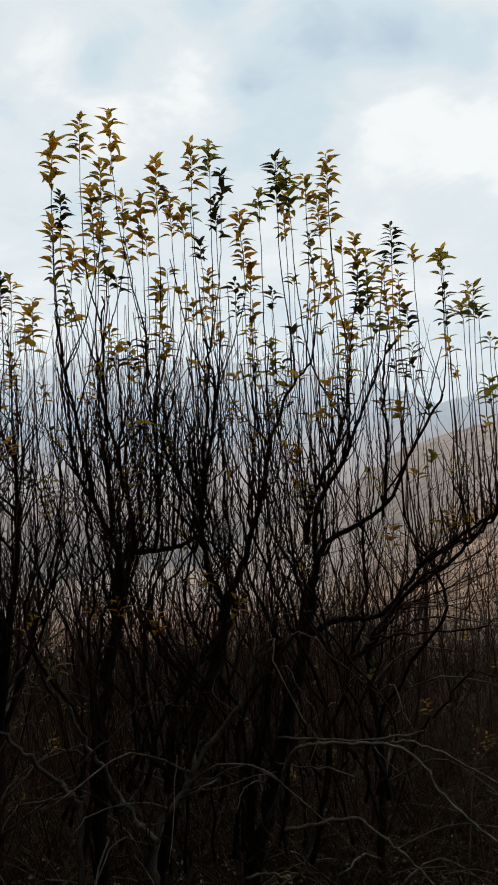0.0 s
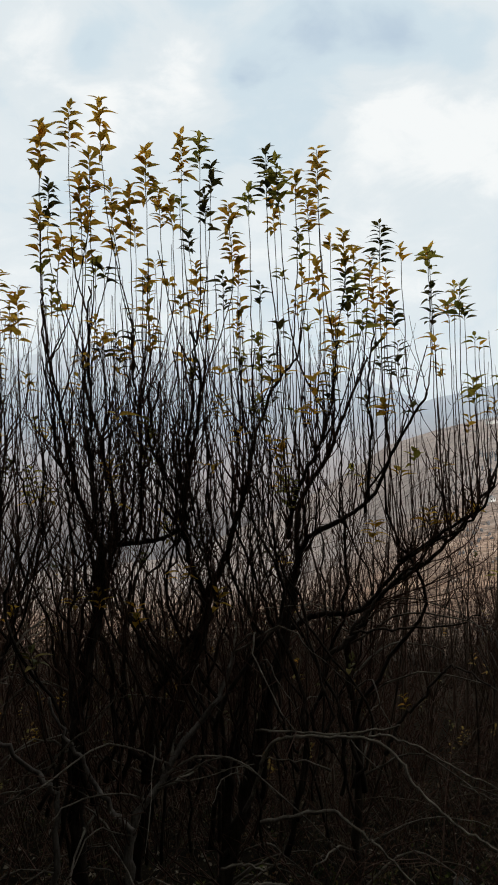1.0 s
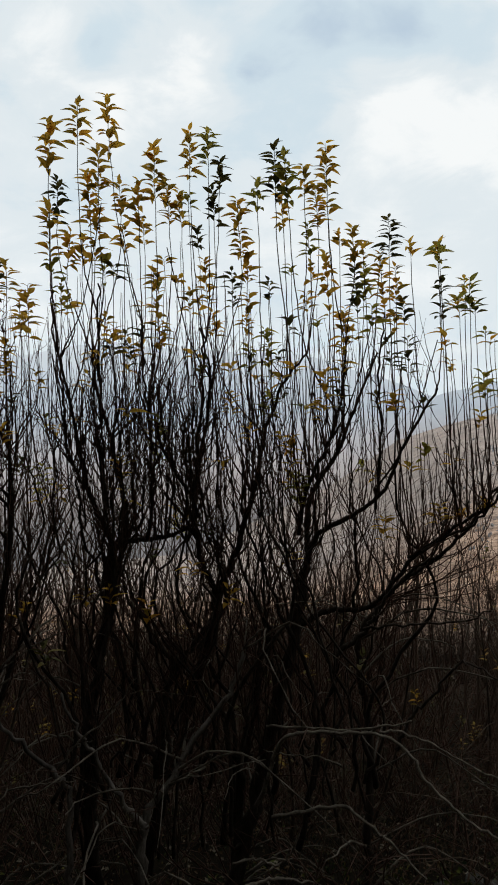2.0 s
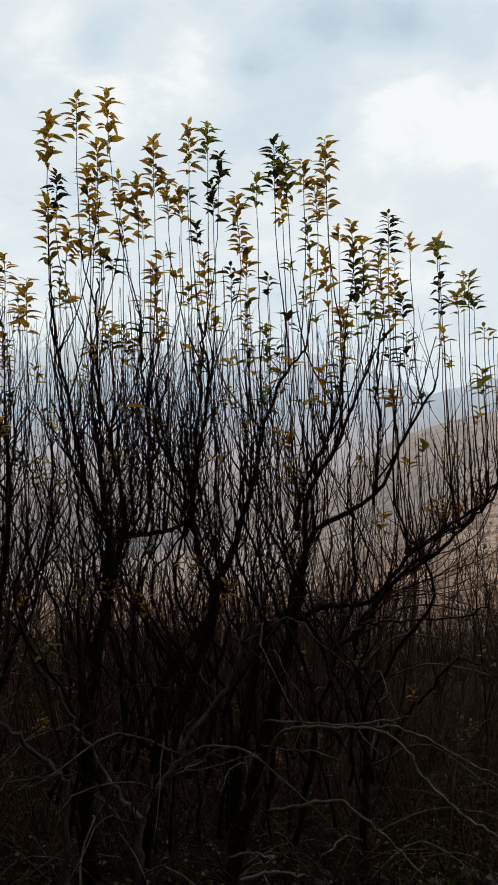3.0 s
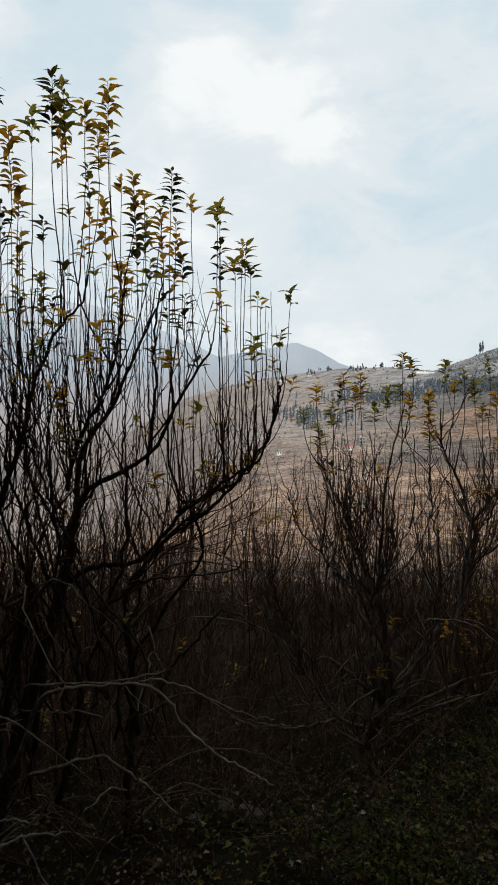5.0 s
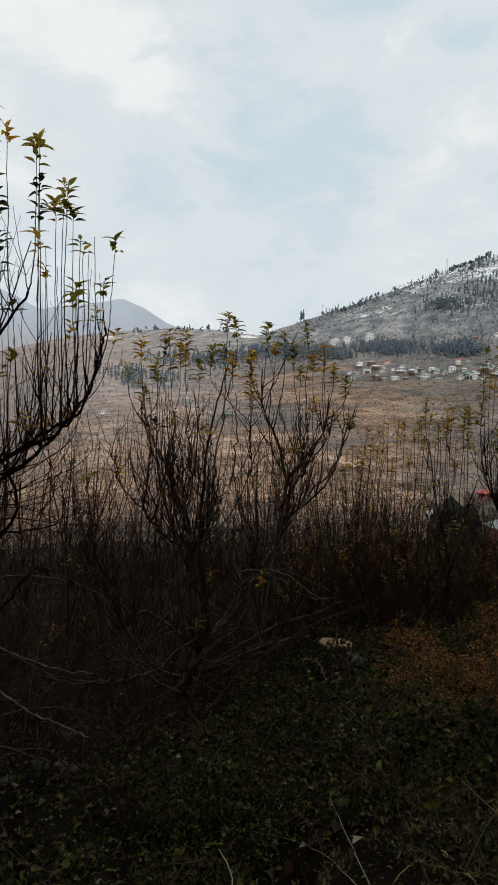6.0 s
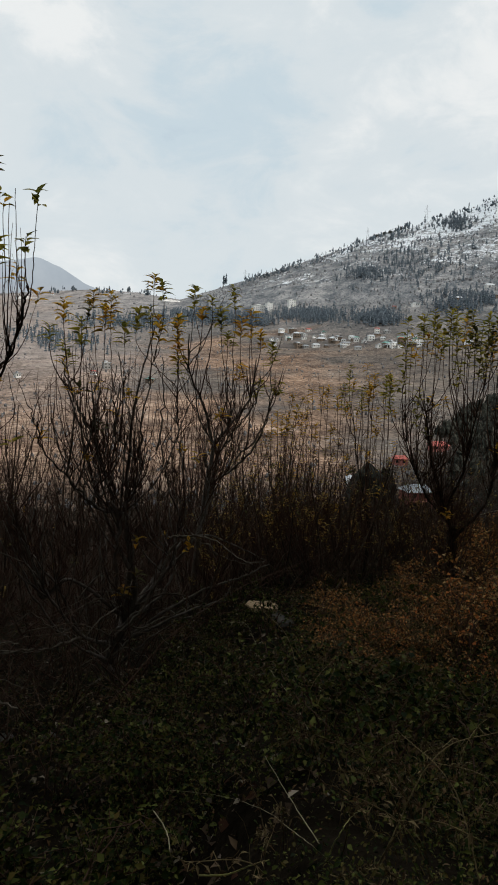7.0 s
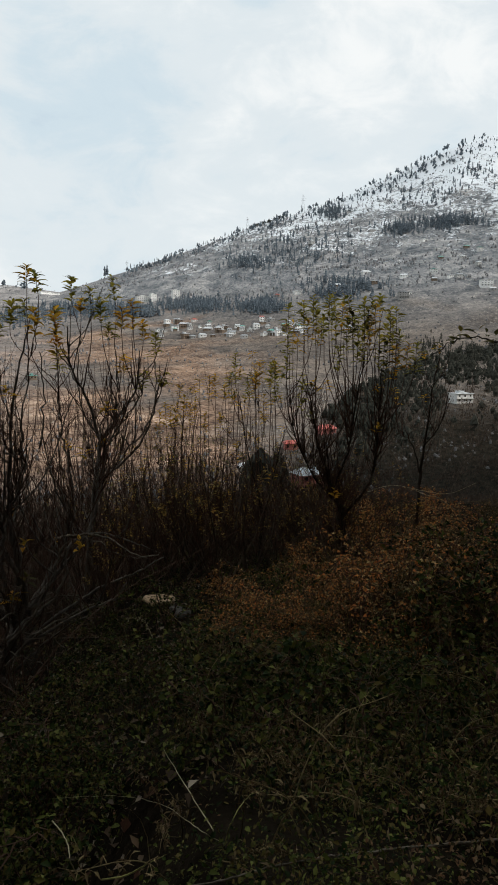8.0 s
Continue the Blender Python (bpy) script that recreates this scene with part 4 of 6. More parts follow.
low = FruitTree(on_ground(30.4, 8.1), 'spreading grey-barked fruit tree with sparse yellowing shoot tips', seed=13, singles=200, size=0.112, bark=GREYBARK, olive=0.45)
low.stem('trunk', path((31.1, -30.1, 8.13), (29.6, -25.5, 8.10), (30.5, -21.8, 8.06), (31.0, -18.3, 8.04), (30.4, -13.6, 8.00)), 0.0720, 0.0309, 11)
low.stem('limb', path((30.5, -21.8, 8.00), (26.0, -18.7, 7.90), (23.7, -20.1, 7.81), (22.7, -17.0, 7.72), (21.2, -13.0, 7.62)), 0.0266, 0.0077)
low.stem('limb', path((31.0, -18.3, 8.00), (27.9, -11.4, 8.13), (26.6, -6.6, 8.26), (25.2, -2.4, 8.38)), 0.0255, 0.0077)
low.stem('limb', path((30.4, -13.6, 8.00), (30.7, -7.5, 8.04), (31.3, -2.7, 8.09), (32.6, 2.1, 8.13)), 0.0244, 0.0066)
low.stem('limb', path((30.5, -21.8, 8.00), (34.4, -17.8, 8.15), (36.7, -15.0, 8.32), (37.5, -11.1, 8.47), (37.8, -6.4, 8.64)), 0.0266, 0.0077)
low.stem('dead_branch', path((27.1, -23.2, 7.87), (23.4, -24.1, 7.62), (20.4, -23.8, 7.37), (17.7, -23.1, 7.11)), 0.0199, 0.0066, 8, shoots=False, material=DEADWOOD, label='grey barkless dead branch')
low.stem('dead_branch', path((28.6, -26.5, 7.87), (24.0, -28.8, 7.58), (20.5, -28.3, 7.28), (17.9, -27.0, 6.99)), 0.0199, 0.0066, 8, shoots=False, material=DEADWOOD, label='grey barkless dead branch')
low.stem('limb', path((30.5, -22.3, 8.00), (29.8, -17.6, 7.96), (29.8, -13.9, 7.91), (28.7, -10.3, 7.87), (27.3, -6.5, 7.84), (25.9, -3.6, 7.79), (25.2, -1.0, 7.75)), 0.0272, 0.0062, 7, 6, 0.016)
low.stem('limb', path((29.8, -15.4, 7.94), (30.8, -12.4, 7.98), (31.6, -9.4, 8.01), (31.6, -6.0, 8.05), (32.2, -2.5, 8.09), (32.7, 0.4, 8.13)), 0.0199, 0.0053, 7, 6, 0.016)
low.stem('limb', path((30.9, -22.3, 8.00), (33.3, -19.0, 8.09), (34.9, -15.3, 8.17), (35.5, -12.4, 8.26), (35.0, -8.9, 8.34), (34.6, -5.5, 8.42), (34.3, -2.1, 8.51)), 0.0236, 0.0062, 7, 6, 0.016)
low.stem('limb', path((26.8, -22.9, 8.00), (25.2, -19.8, 7.87), (23.3, -17.3, 7.75), (21.7, -14.8, 7.62), (20.9, -12.6, 7.49)), 0.0181, 0.0062, 7, 6, 0.016)
low.stem('limb', path((29.8, -13.9, 8.00), (26.7, -11.8, 7.84), (24.7, -9.6, 7.68), (23.3, -7.4, 7.52), (22.7, -4.5, 7.37)), 0.0164, 0.0053, 7, 6, 0.016)
low.stem('limb', path((31.6, -9.4, 8.00), (29.8, -7.5, 7.87), (29.3, -4.5, 7.75), (29.3, -1.5, 7.62)), 0.0127, 0.0053, 7, 6, 0.016)
low.stem('limb', path((28.7, -10.3, 7.87), (27.7, -9.1, 8.00), (27.8, -5.7, 8.13), (28.0, -1.9, 8.26)), 0.0127, 0.0053, 7, 6, 0.016)
low.stem('limb', path((32.9, -8.2, 8.00), (33.4, -4.4, 7.94), (33.1, -0.3, 7.87)), 0.0118, 0.0053, 7, 6, 0.016)
low.stem('dead_branch', path((34.9, -15.3, 7.62), (37.9, -15.5, 7.49), (40.6, -17.2, 7.37), (42.6, -17.2, 7.24)), 0.0155, 0.0055, 7, shoots=False, material=DEADWOOD, label='grey barkless dead branch')
for bearing, elevation in ((25.2, 3.8), (27.2, 3.9), (27.5, 4.6), (28.9, 4.7), (28.5, 3.5), (24.1, 1.7), (25.2, 0.6), (30.1, 2.2), (31.2, 3.4), (32.4, 6.2), (33.1, 5.7), (32.1, 3.7), (32.9, 2.9), (34.4, 2.9), (34.4, 1.3), (26.6, 2.4)):
    low.shoot(spot(bearing, elevation, 8.3 + low.rng.uniform(-0.5, 0.5)), low.rng.uniform(0.18, 0.34), 0.012, 0.0078, low=0.5, high=1.2)
low.stem('limb', path((29.9, -24.4, 8.13), (32.7, -22.2, 7.87), (37.4, -19.7, 7.75), (40.8, -18.5, 7.62), (42.9, -17.4, 7.62)), 0.0288, 0.0066, material=GREYBARK)
low.stem('limb', path((30.8, -21.9, 8.00), (34.8, -16.4, 8.38), (37.1, -15.2, 8.64), (40.6, -16.2, 8.76), (42.5, -17.0, 8.89)), 0.0244, 0.0055, material=GREYBARK)
low.stem('limb', path((31.4, -23.4, 8.00), (36.0, -21.4, 7.49), (38.7, -20.6, 7.37), (39.8, -19.4, 7.37)), 0.0221, 0.0066, material=GREYBARK)
low.stem('limb', path((30.0, -23.9, 8.13), (27.1, -23.2, 7.87), (24.3, -20.1, 7.75), (23.2, -17.8, 7.75), (22.0, -14.5, 7.75)), 0.0266, 0.0077, material=GREYBARK)
low.stem('trunk', path((30.5, -31.7, 8.00), (29.9, -27.0, 8.00), (29.1, -25.1, 8.00), (30.3, -22.6, 8.00), (31.4, -20.4, 8.00), (31.1, -16.7, 8.00), (30.1, -13.0, 8.00)), 0.055, 0.024, 8, 6, 0.010, shoots=False, material=GREYBARK)
low.stem('limb', path((29.9, -27.0, 7.80), (27.3, -27.9, 7.80), (24.0, -29.2, 7.80), (20.3, -28.3, 7.80), (17.7, -27.4, 7.80)), 0.017, 0.007, 8, 6, 0.010, shoots=False, material=GREYBARK)
low.stem('limb', path((29.6, -23.0, 7.90), (32.0, -21.3, 7.90), (33.9, -19.9, 7.90), (34.8, -17.2, 7.90), (34.1, -13.0, 7.90)), 0.022, 0.009, 8, 6, 0.010, shoots=False, material=GREYBARK)
low.stem('limb', path((29.1, -25.1, 7.90), (26.3, -23.7, 7.90), (23.0, -20.1, 7.90), (22.1, -17.0, 7.90), (23.0, -13.0, 7.90)), 0.021, 0.008, 8, 6, 0.010, shoots=False, material=GREYBARK)
low.stem('limb', path((30.4, -25.2, 7.60), (33.5, -23.1, 7.60), (36.4, -21.7, 7.60), (39.8, -20.1, 7.60)), 0.018, 0.006, 8, 6, 0.010, shoots=False, material=GREYBARK)
low.stem('dead_branch', path((23.0, -23.9, 7.40), (20.4, -24.0, 7.40), (17.8, -23.4, 7.40)), 0.014, 0.008, 8, 6, 0.010, shoots=False, material=DEADWOOD, label='grey barkless dead branch')
low.stem('dead_branch', path((26.3, -22.4, 7.50), (24.9, -22.8, 7.50), (23.0, -21.2, 7.50), (21.2, -22.1, 7.50)), 0.012, 0.005, 8, 6, 0.010, shoots=False, material=DEADWOOD, label='grey barkless dead branch')
low.stem('dead_branch', path((30.0, -23.2, 7.70), (32.0, -21.3, 7.70), (33.4, -19.0, 7.70), (34.4, -16.5, 7.70), (35.5, -15.3, 7.70)), 0.018, 0.008, 8, 6, 0.010, shoots=False, material=DEADWOOD, label='grey barkless dead branch')
low.stem('dead_branch', path((29.5, -24.9, 7.60), (31.9, -22.9, 7.60), (35.0, -21.6, 7.60), (36.9, -20.8, 7.60)), 0.015, 0.006, 8, 6, 0.010, shoots=False, material=DEADWOOD, label='grey barkless dead branch')
low.stem('dead_branch', path((30.0, -23.8, 7.50), (31.9, -24.7, 7.50), (33.0, -25.4, 7.50), (32.9, -27.1, 7.50)), 0.01, 0.004, 8, 6, 0.010, shoots=False, material=DEADWOOD, label='grey barkless dead branch')
low.stem('dead_branch', path((34.1, -15.4, 7.60), (34.6, -15.4, 7.60), (37.1, -15.7, 7.60), (38.7, -16.9, 7.60), (41.8, -17.5, 7.60)), 0.012, 0.005, 8, 6, 0.010, shoots=False, material=DEADWOOD, label='grey barkless dead branch')
low.stem('dead_branch', path((31.1, -22.5, 7.50), (33.6, -23.2, 7.50), (35.1, -25.0, 7.50), (37.5, -25.0, 7.50)), 0.01, 0.004, 8, 6, 0.010, shoots=False, material=DEADWOOD, label='grey barkless dead branch')
low.dead(30, 0.5, 1.3, 0.011, 1.4)
low.suckers(40, 0.4, 1.2, 0.006)
low.branches(70, 0.015, 0.5, 1.4, 0.6)
low.bare(150, 0.7, 1.7, 0.15, 0.3, 0.0058, upto=1.75, tuft=0.0, below=0.9)
low.bare(240, 0.3, 1.0, thick=0.0065, upto=1.2, tuft=0.02)
low.nodes = [n for n in low.nodes if -0.4 < n[0].z + low.base.z < 1.3]
low.bare(170, 0.2, 0.7, 0.6, 0.7, 0.005, upto=1.7, tuft=0.03)
low.done()

forked = FruitTree(on_ground(36.1, 9.3), 'forked young fruit tree with leafy shoot tips', seed=14, singles=150, size=0.112, bark=GREYBARK, olive=0.5)
forked.stem('trunk', [on_ground(36.0, 9.3)] + path((36.5, -17.7, 9.27), (37.1, -12.3, 9.27), (37.7, -7.6, 9.27)), 0.0498, 0.0265, 10)
forked.stem('limb', path((37.7, -7.6, 9.27), (36.8, -4.4, 9.24), (35.5, -1.5, 9.19), (35.3, 1.7, 9.15)), 0.0244, 0.0077)
forked.stem('limb', path((37.7, -7.6, 9.27), (39.3, -5.5, 9.31), (40.7, -3.4, 9.36), (41.0, -0.2, 9.39)), 0.0244, 0.0077)
forked.stem('limb', path((37.4, -10.9, 9.27), (39.9, -9.1, 9.19), (41.6, -6.8, 9.11), (42.6, -3.0, 9.03)), 0.0221, 0.0066)
forked.stem('limb', path((37.3, -13.5, 9.27), (37.7, -10.0, 9.17), (38.9, -6.9, 9.09), (40.7, -4.6, 9.00), (41.6, -1.4, 8.91)), 0.0199, 0.0062, 7, 6, 0.016)
forked.stem('limb', path((38.0, -8.1, 9.15), (36.5, -5.5, 9.24), (36.0, -2.4, 9.31), (36.2, 1.4, 9.39)), 0.0136, 0.0053, 7, 6, 0.016)
forked.stem('limb', path((38.9, -6.9, 9.15), (39.1, -3.9, 9.21), (39.1, -0.1, 9.27)), 0.0127, 0.0053, 7, 6, 0.016)
forked.stem('limb', path((39.7, -8.7, 9.15), (42.1, -5.3, 8.97), (42.4, -1.1, 8.78)), 0.0127, 0.0053, 7, 6, 0.016)
for bearing, elevation in ((35.7, 5.5), (36.4, 3.9), (37.2, 4.7), (37.9, 4.0), (38.9, 5.7), (40.5, 3.9), (39.7, 3.2), (40.5, 2.6), (41.3, 2.2), (42.3, 1.2), (38.6, 1.9), (34.4, 3.1), (39.7, -0.7), (42.9, -2.0), (41.6, -2.0), (34.5, -0.3)):
    forked.shoot(spot(bearing, elevation, 9.2 + forked.rng.uniform(-0.4, 0.4)), forked.rng.uniform(0.18, 0.34), 0.012, 0.0078, low=0.4, high=1.2)
forked.branches(26, 0.012, 0.4, 0.9)
forked.bare(80, 0.6, 1.4, 0.15, 0.25, 0.0065, upto=1.6, tuft=0.0)
forked.bare(170, 0.25, 0.7, upto=1.05, tuft=0.02)
forked.done()

dense = FruitTree(on_ground(57.9, 9.6), 'dense fruit tree, yellow-green leaves along crowded shoots', seed=15, singles=300, size=0.105, olive=0.8)
dense.stem('trunk', [on_ground(58.0, 9.6), spot(58.2, -13.8, 9.61), spot(58.2, -13.1, 9.61)], 0.08, 0.06, 10)
dense.stem('limb', path((58.2, -14.0, 9.61), (57.4, -11.5, 9.54), (56.2, -8.2, 9.49), (55.3, -3.9, 9.42)), 0.022, 0.007)
dense.stem('limb', path((57.4, -11.5, 9.61), (58.6, -8.6, 9.67), (59.1, -4.8, 9.73), (59.7, -1.0, 9.79)), 0.022, 0.007)
dense.stem('limb', path((58.2, -14.0, 9.61), (60.5, -10.9, 9.63), (61.1, -6.6, 9.67), (61.2, -1.5, 9.70)), 0.022, 0.007)
dense.stem('limb', path((58.4, -13.3, 9.61), (56.2, -11.1, 9.52), (54.3, -7.7, 9.42), (53.7, -3.9, 9.33)), 0.018, 0.006)
for bearing, elevation in ((54.7, 3.9), (55.7, 3.6), (56.8, 4.3), (57.9, 3.8), (57.0, 3.7), (59.3, 3.6), (58.7, 3.2), (60.3, 4.2), (60.9, 4.5), (62.0, 2.1), (62.6, 1.6), (63.3, 0.5), (53.3, 2.2), (52.4, -1.2), (53.3, -0.8), (54.7, -2.0), (60.0, 3.4), (57.4, 2.7), (62.3, 0.3), (61.6, 1.2), (64.0, 0.7), (56.2, 2.7), (58.3, 2.5), (59.6, 2.0)):
    dense.shoot(spot(bearing, elevation, 9.6 + dense.rng.uniform(-0.6, 0.6)), dense.rng.uniform(0.25, 0.7), 0.017, 0.0075, low=0.8, high=2.0)
for bearing, elevation in [(53.4 + 0.42 * k, 4.6 - 0.10 * abs(k - 9) - 1.6 * (k % 3 == 1) - 2.6 * (k % 4 == 2)) for k in range(22)]:
    dense.shoot(spot(bearing, elevation, 9.6 + dense.rng.uniform(-0.8, 0.8)), dense.rng.uniform(0.2, 0.5), 0.017, 0.007, low=0.8, high=2.0)
dense.suckers(22, 0.3, 0.9, 0.006)
dense.branches(14, 0.010, 0.5, 1.2, 0.3)
dense.bare(260, 0.4, 1.2, thick=0.006, upto=1.3, tuft=0.03)
dense.done()

slim = FruitTree(on_ground(51.1, 10.5), 'slim fruit tree with a few leafy shoots', seed=16, singles=60, size=0.10, olive=0.6)
slim.stem('trunk', [on_ground(51.2, 10.5), spot(51.4, -14.4, 10.52), spot(51.3, -13.0, 10.52)], 0.035, 0.022, 9)
slim.stem('limb', path((51.5, -14.4, 10.52), (50.7, -11.1, 10.50), (49.9, -7.7, 10.46), (49.4, -3.9, 10.43)), 0.016, 0.006)
slim.stem('limb', path((51.5, -14.4, 10.52), (52.4, -10.1, 10.48), (53.3, -6.7, 10.43)), 0.016, 0.006)
for bearing, elevation in ((49.0, -0.4), (48.6, -2.0), (50.0, -2.2), (50.7, -2.1), (52.0, -1.0)):
    slim.shoot(spot(bearing, elevation, 10.5 + slim.rng.uniform(-0.6, 0.6)), 0.4, 0.02, 0.008, low=0.6, high=1.8)
slim.suckers(3, 0.3, 0.8, 0.005)
slim.bare(14, 0.4, 0.9, thick=0.005, upto=0.4)
slim.done()



# ---- thicket behind the orchard trees ----


def bare_tree(seed, stems, tall, twig_count, tuft, tone):
    """A leafless multi-stemmed tree of the thicket, built at the origin."""
    tree = FruitTree(Vector((0, 0, 0)), tone, "thicket trees", seed=seed, size=0.06, singles=0, round_to=3, bark=SCRUBBARK)
    rng = tree.rng
    for _ in range(stems):
        a = rng.uniform(0, 2 * math.pi)
        out = Vector((math.cos(a), math.sin(a), 0))
        reach = rng.uniform(0.4, 1.25)
        h = tall * rng.uniform(0.6, 0.85)
        tree.stem("stem", [out * 0.05 + Vector((0, 0, -0.15)), out * reach * 0.55 + Vector((0, 0, h * 0.35)), out * reach + Vector((rng.gauss(0, 0.1), rng.gauss(0, 0.1), h))],
                  rng.uniform(0.012, 0.024), 0.006, 6, 4)
    tree.branches(3, 0.012, 0.6, 1.2)
    tree.bare(twig_count, 0.35, 1.1, 0.3, 0.55, 0.006, tall, tuft)
    return tree.done()


def grow(proto, places):
    """Sets the first of a kind at the first place and copies of it at the others."""
    m = None
    for bearing, distance, turn, size in places:
        m = Matrix.Translation(on_ground(bearing, distance, -0.03)) @ pose(0, 0, 0, 0, 0, turn) @ Matrix.Diagonal((size, size, size, 1))
        copy_thing(proto, m)
    for o in (*proto.children_recursive, proto):
        bpy.data.objects.remove(o)


def sapling(bearing, elevation, distance, seed):
    """A single upright stem from the ground with a leafy tip."""
    tip = spot(bearing, elevation, distance)
    tree = FruitTree(on_ground(bearing, distance), "slender young sapling with yellowing leaves at its tip", "saplings", seed=seed, size=0.095, singles=14)
    foot = on_ground(bearing + tree.rng.uniform(-0.6, 0.6), distance, -0.05)
    mid = foot.lerp(tip, 0.5) + Vector((tree.rng.gauss(0, 0.06), tree.rng.gauss(0, 0.06), 0))
    line = tree.stem("stem", [foot, mid, tip], 0.011, 0.004, 5, 7, 0.004, material=TWIG)
    tree.leaves_on(line, tree.rng.uniform(0.2, 0.5), 0.018, tree.root, LEAF)
    tree.bare(6, 0.3, 0.8, 0.15, 0.2, 0.005, tip.z + 1.2, 0.3, below=tip.z - 0.4)
    return tree.done()


for k in range(24):
    sapling(42.6 + 0.42 * k, -3.4 - 1.8 * (k % 3 == 0) - 1.1 * (k % 4 == 1) + 0.12 * k - 1.5 * (k % 5 == 2), 11.0 + (k * 7 % 5) * 0.7, 300 + k)

thicket = [bare_tree(31, 5, 3.2, 74, 0.02, "bare brown thicket tree with many thin stems"),
           bare_tree(32, 4, 3.0, 70, 0.16, "thicket tree with a few golden leaves remaining"),
           bare_tree(33, 5, 3.4, 76, 0.01, "bare grey-brown thicket tree")]
rng = random.Random(5)
stands = [[], [], []]
for row, (distance, step) in enumerate(((8.4, 6.5), (10.5, 5.5), (13.5, 5.0), (18, 5.0))):
    b = -30.0 + row
    while b < 64:
        r = distance + rng.uniform(-1.1, 1.1)
        if b > 38:
            r += 4.5
        if b > 54:
            r += 2.0
        keep = (row > 0 or b < 18) and not (row < 3 and 19 < b < 43 and rng.random() < 0.45)
        wanted = 1.7 + r * (math.tan(radians(1.0 - 8.0 * rng.random() + (1.0 if b < 0 else 0) - (2.6 if 22 < b < 49 else 5.0 if b >= 49 else 0)))) - float(ground_z(math.sin(radians(b)) * r, math.cos(radians(b)) * r))
        if keep:
            which = 1 if (b > 38 and rng.random() < 0.75) or rng.random() < 0.12 else rng.choice((0, 2))
            stands[which].append((b, r, rng.uniform(0, 360), max(0.35, wanted / 3.2)))
        b += step * rng.uniform(0.75, 1.25) * (0.7 if b < 3 else 1)
thicket.append(bare_tree(34, 6, 2.6, 80, 0.5, "young thicket tree with sparse golden-brown leaves"))
for proto in (thicket[1], thicket[3]):
    for o in proto.children:
        if o.name.startswith("foliage"):
            o.data.materials[0] = RUSSET
stands.append([(37.5 + 0.8 * k, 9.2 + 3.4 * (k * 5 % 13) / 13, k * 77.0, (0.72 if k < 14 else 0.56) + 0.30 * (k * 3 % 7) / 7) for k in range(30) if k < 14 or k % 3])
for proto, places in zip(thicket, stands):
    grow(proto, places)

# ---- far slopes: woods, scrub, houses, pylons ----


def shards(heap, place, wide, tall, count, rng, core=True):
    """A ragged leafless crown of small slivers, round a denser heart if asked."""
    s, n = len(heap.verts), 5
    for f, w in () if not core else ((-0.1, 0.42), (0.4, 0.5), (0.75, 0.3)):
        for k in range(n):
            a = 2 * math.pi * k / n + f
            rr = wide * w * rng.uniform(0.6, 1.15)
            heap.verts.append(place + Vector((math.cos(a) * rr, math.sin(a) * rr, tall * f * rng.uniform(0.85, 1.15))))
    if core:
        heap.verts.append(place + Vector((0, 0, tall)))
        for j in range(2):
            for k in range(n):
                a, b = s + j * n + k, s + j * n + (k + 1) % n
                heap.faces.append((a, b, b + n, a + n))
        heap.faces += [(s + 2 * n + k, s + 2 * n + (k + 1) % n, s + 3 * n) for k in range(n)]
    for _ in range(count):
        c = place + Vector((rng.gauss(0, wide * 0.33), rng.gauss(0, wide * 0.33), tall * rng.uniform(0.1, 0.95)))
        s = len(heap.verts)
        for _k in range(3):
            heap.verts.append(c + Vector((rng.gauss(0, wide * 0.07), rng.gauss(0, wide * 0.07), rng.gauss(0, tall * 0.16))))
        heap.faces.append((s, s + 1, s + 2))


def conifer_shape(heap, place, tall, rng, tiers=6):
    """A fir: a trunk and ragged skirts of branches."""
    heap.tube([place + Vector((0, 0, -1)), place + Vector((0, 0, tall * 0.9))], [tall * 0.02, tall * 0.006], 4)
    lean = rng.uniform(0.8, 1.2)
    for t in range(tiers):
        f = t / tiers
        z0 = tall * (0.16 + 0.78 * f)
        r = tall * 0.22 * lean * (1 - f) ** 0.55 * rng.uniform(0.6, 1.15) + tall * 0.02
        s, n = len(heap.verts), 7
        heap.verts.append(place + Vector((0, 0, z0 + tall * 0.2)))
        for k in range(n):
            a = 2 * math.pi * k / n + t
            rr = r * rng.uniform(0.35, 1.3)
            heap.verts.append(place + Vector((math.cos(a) * rr, math.sin(a) * rr, z0 - tall * 0.03 * rng.random())))
        for k in range(n):
            heap.faces.append((s, s + 1 + k, s + 1 + (k + 1) % n))


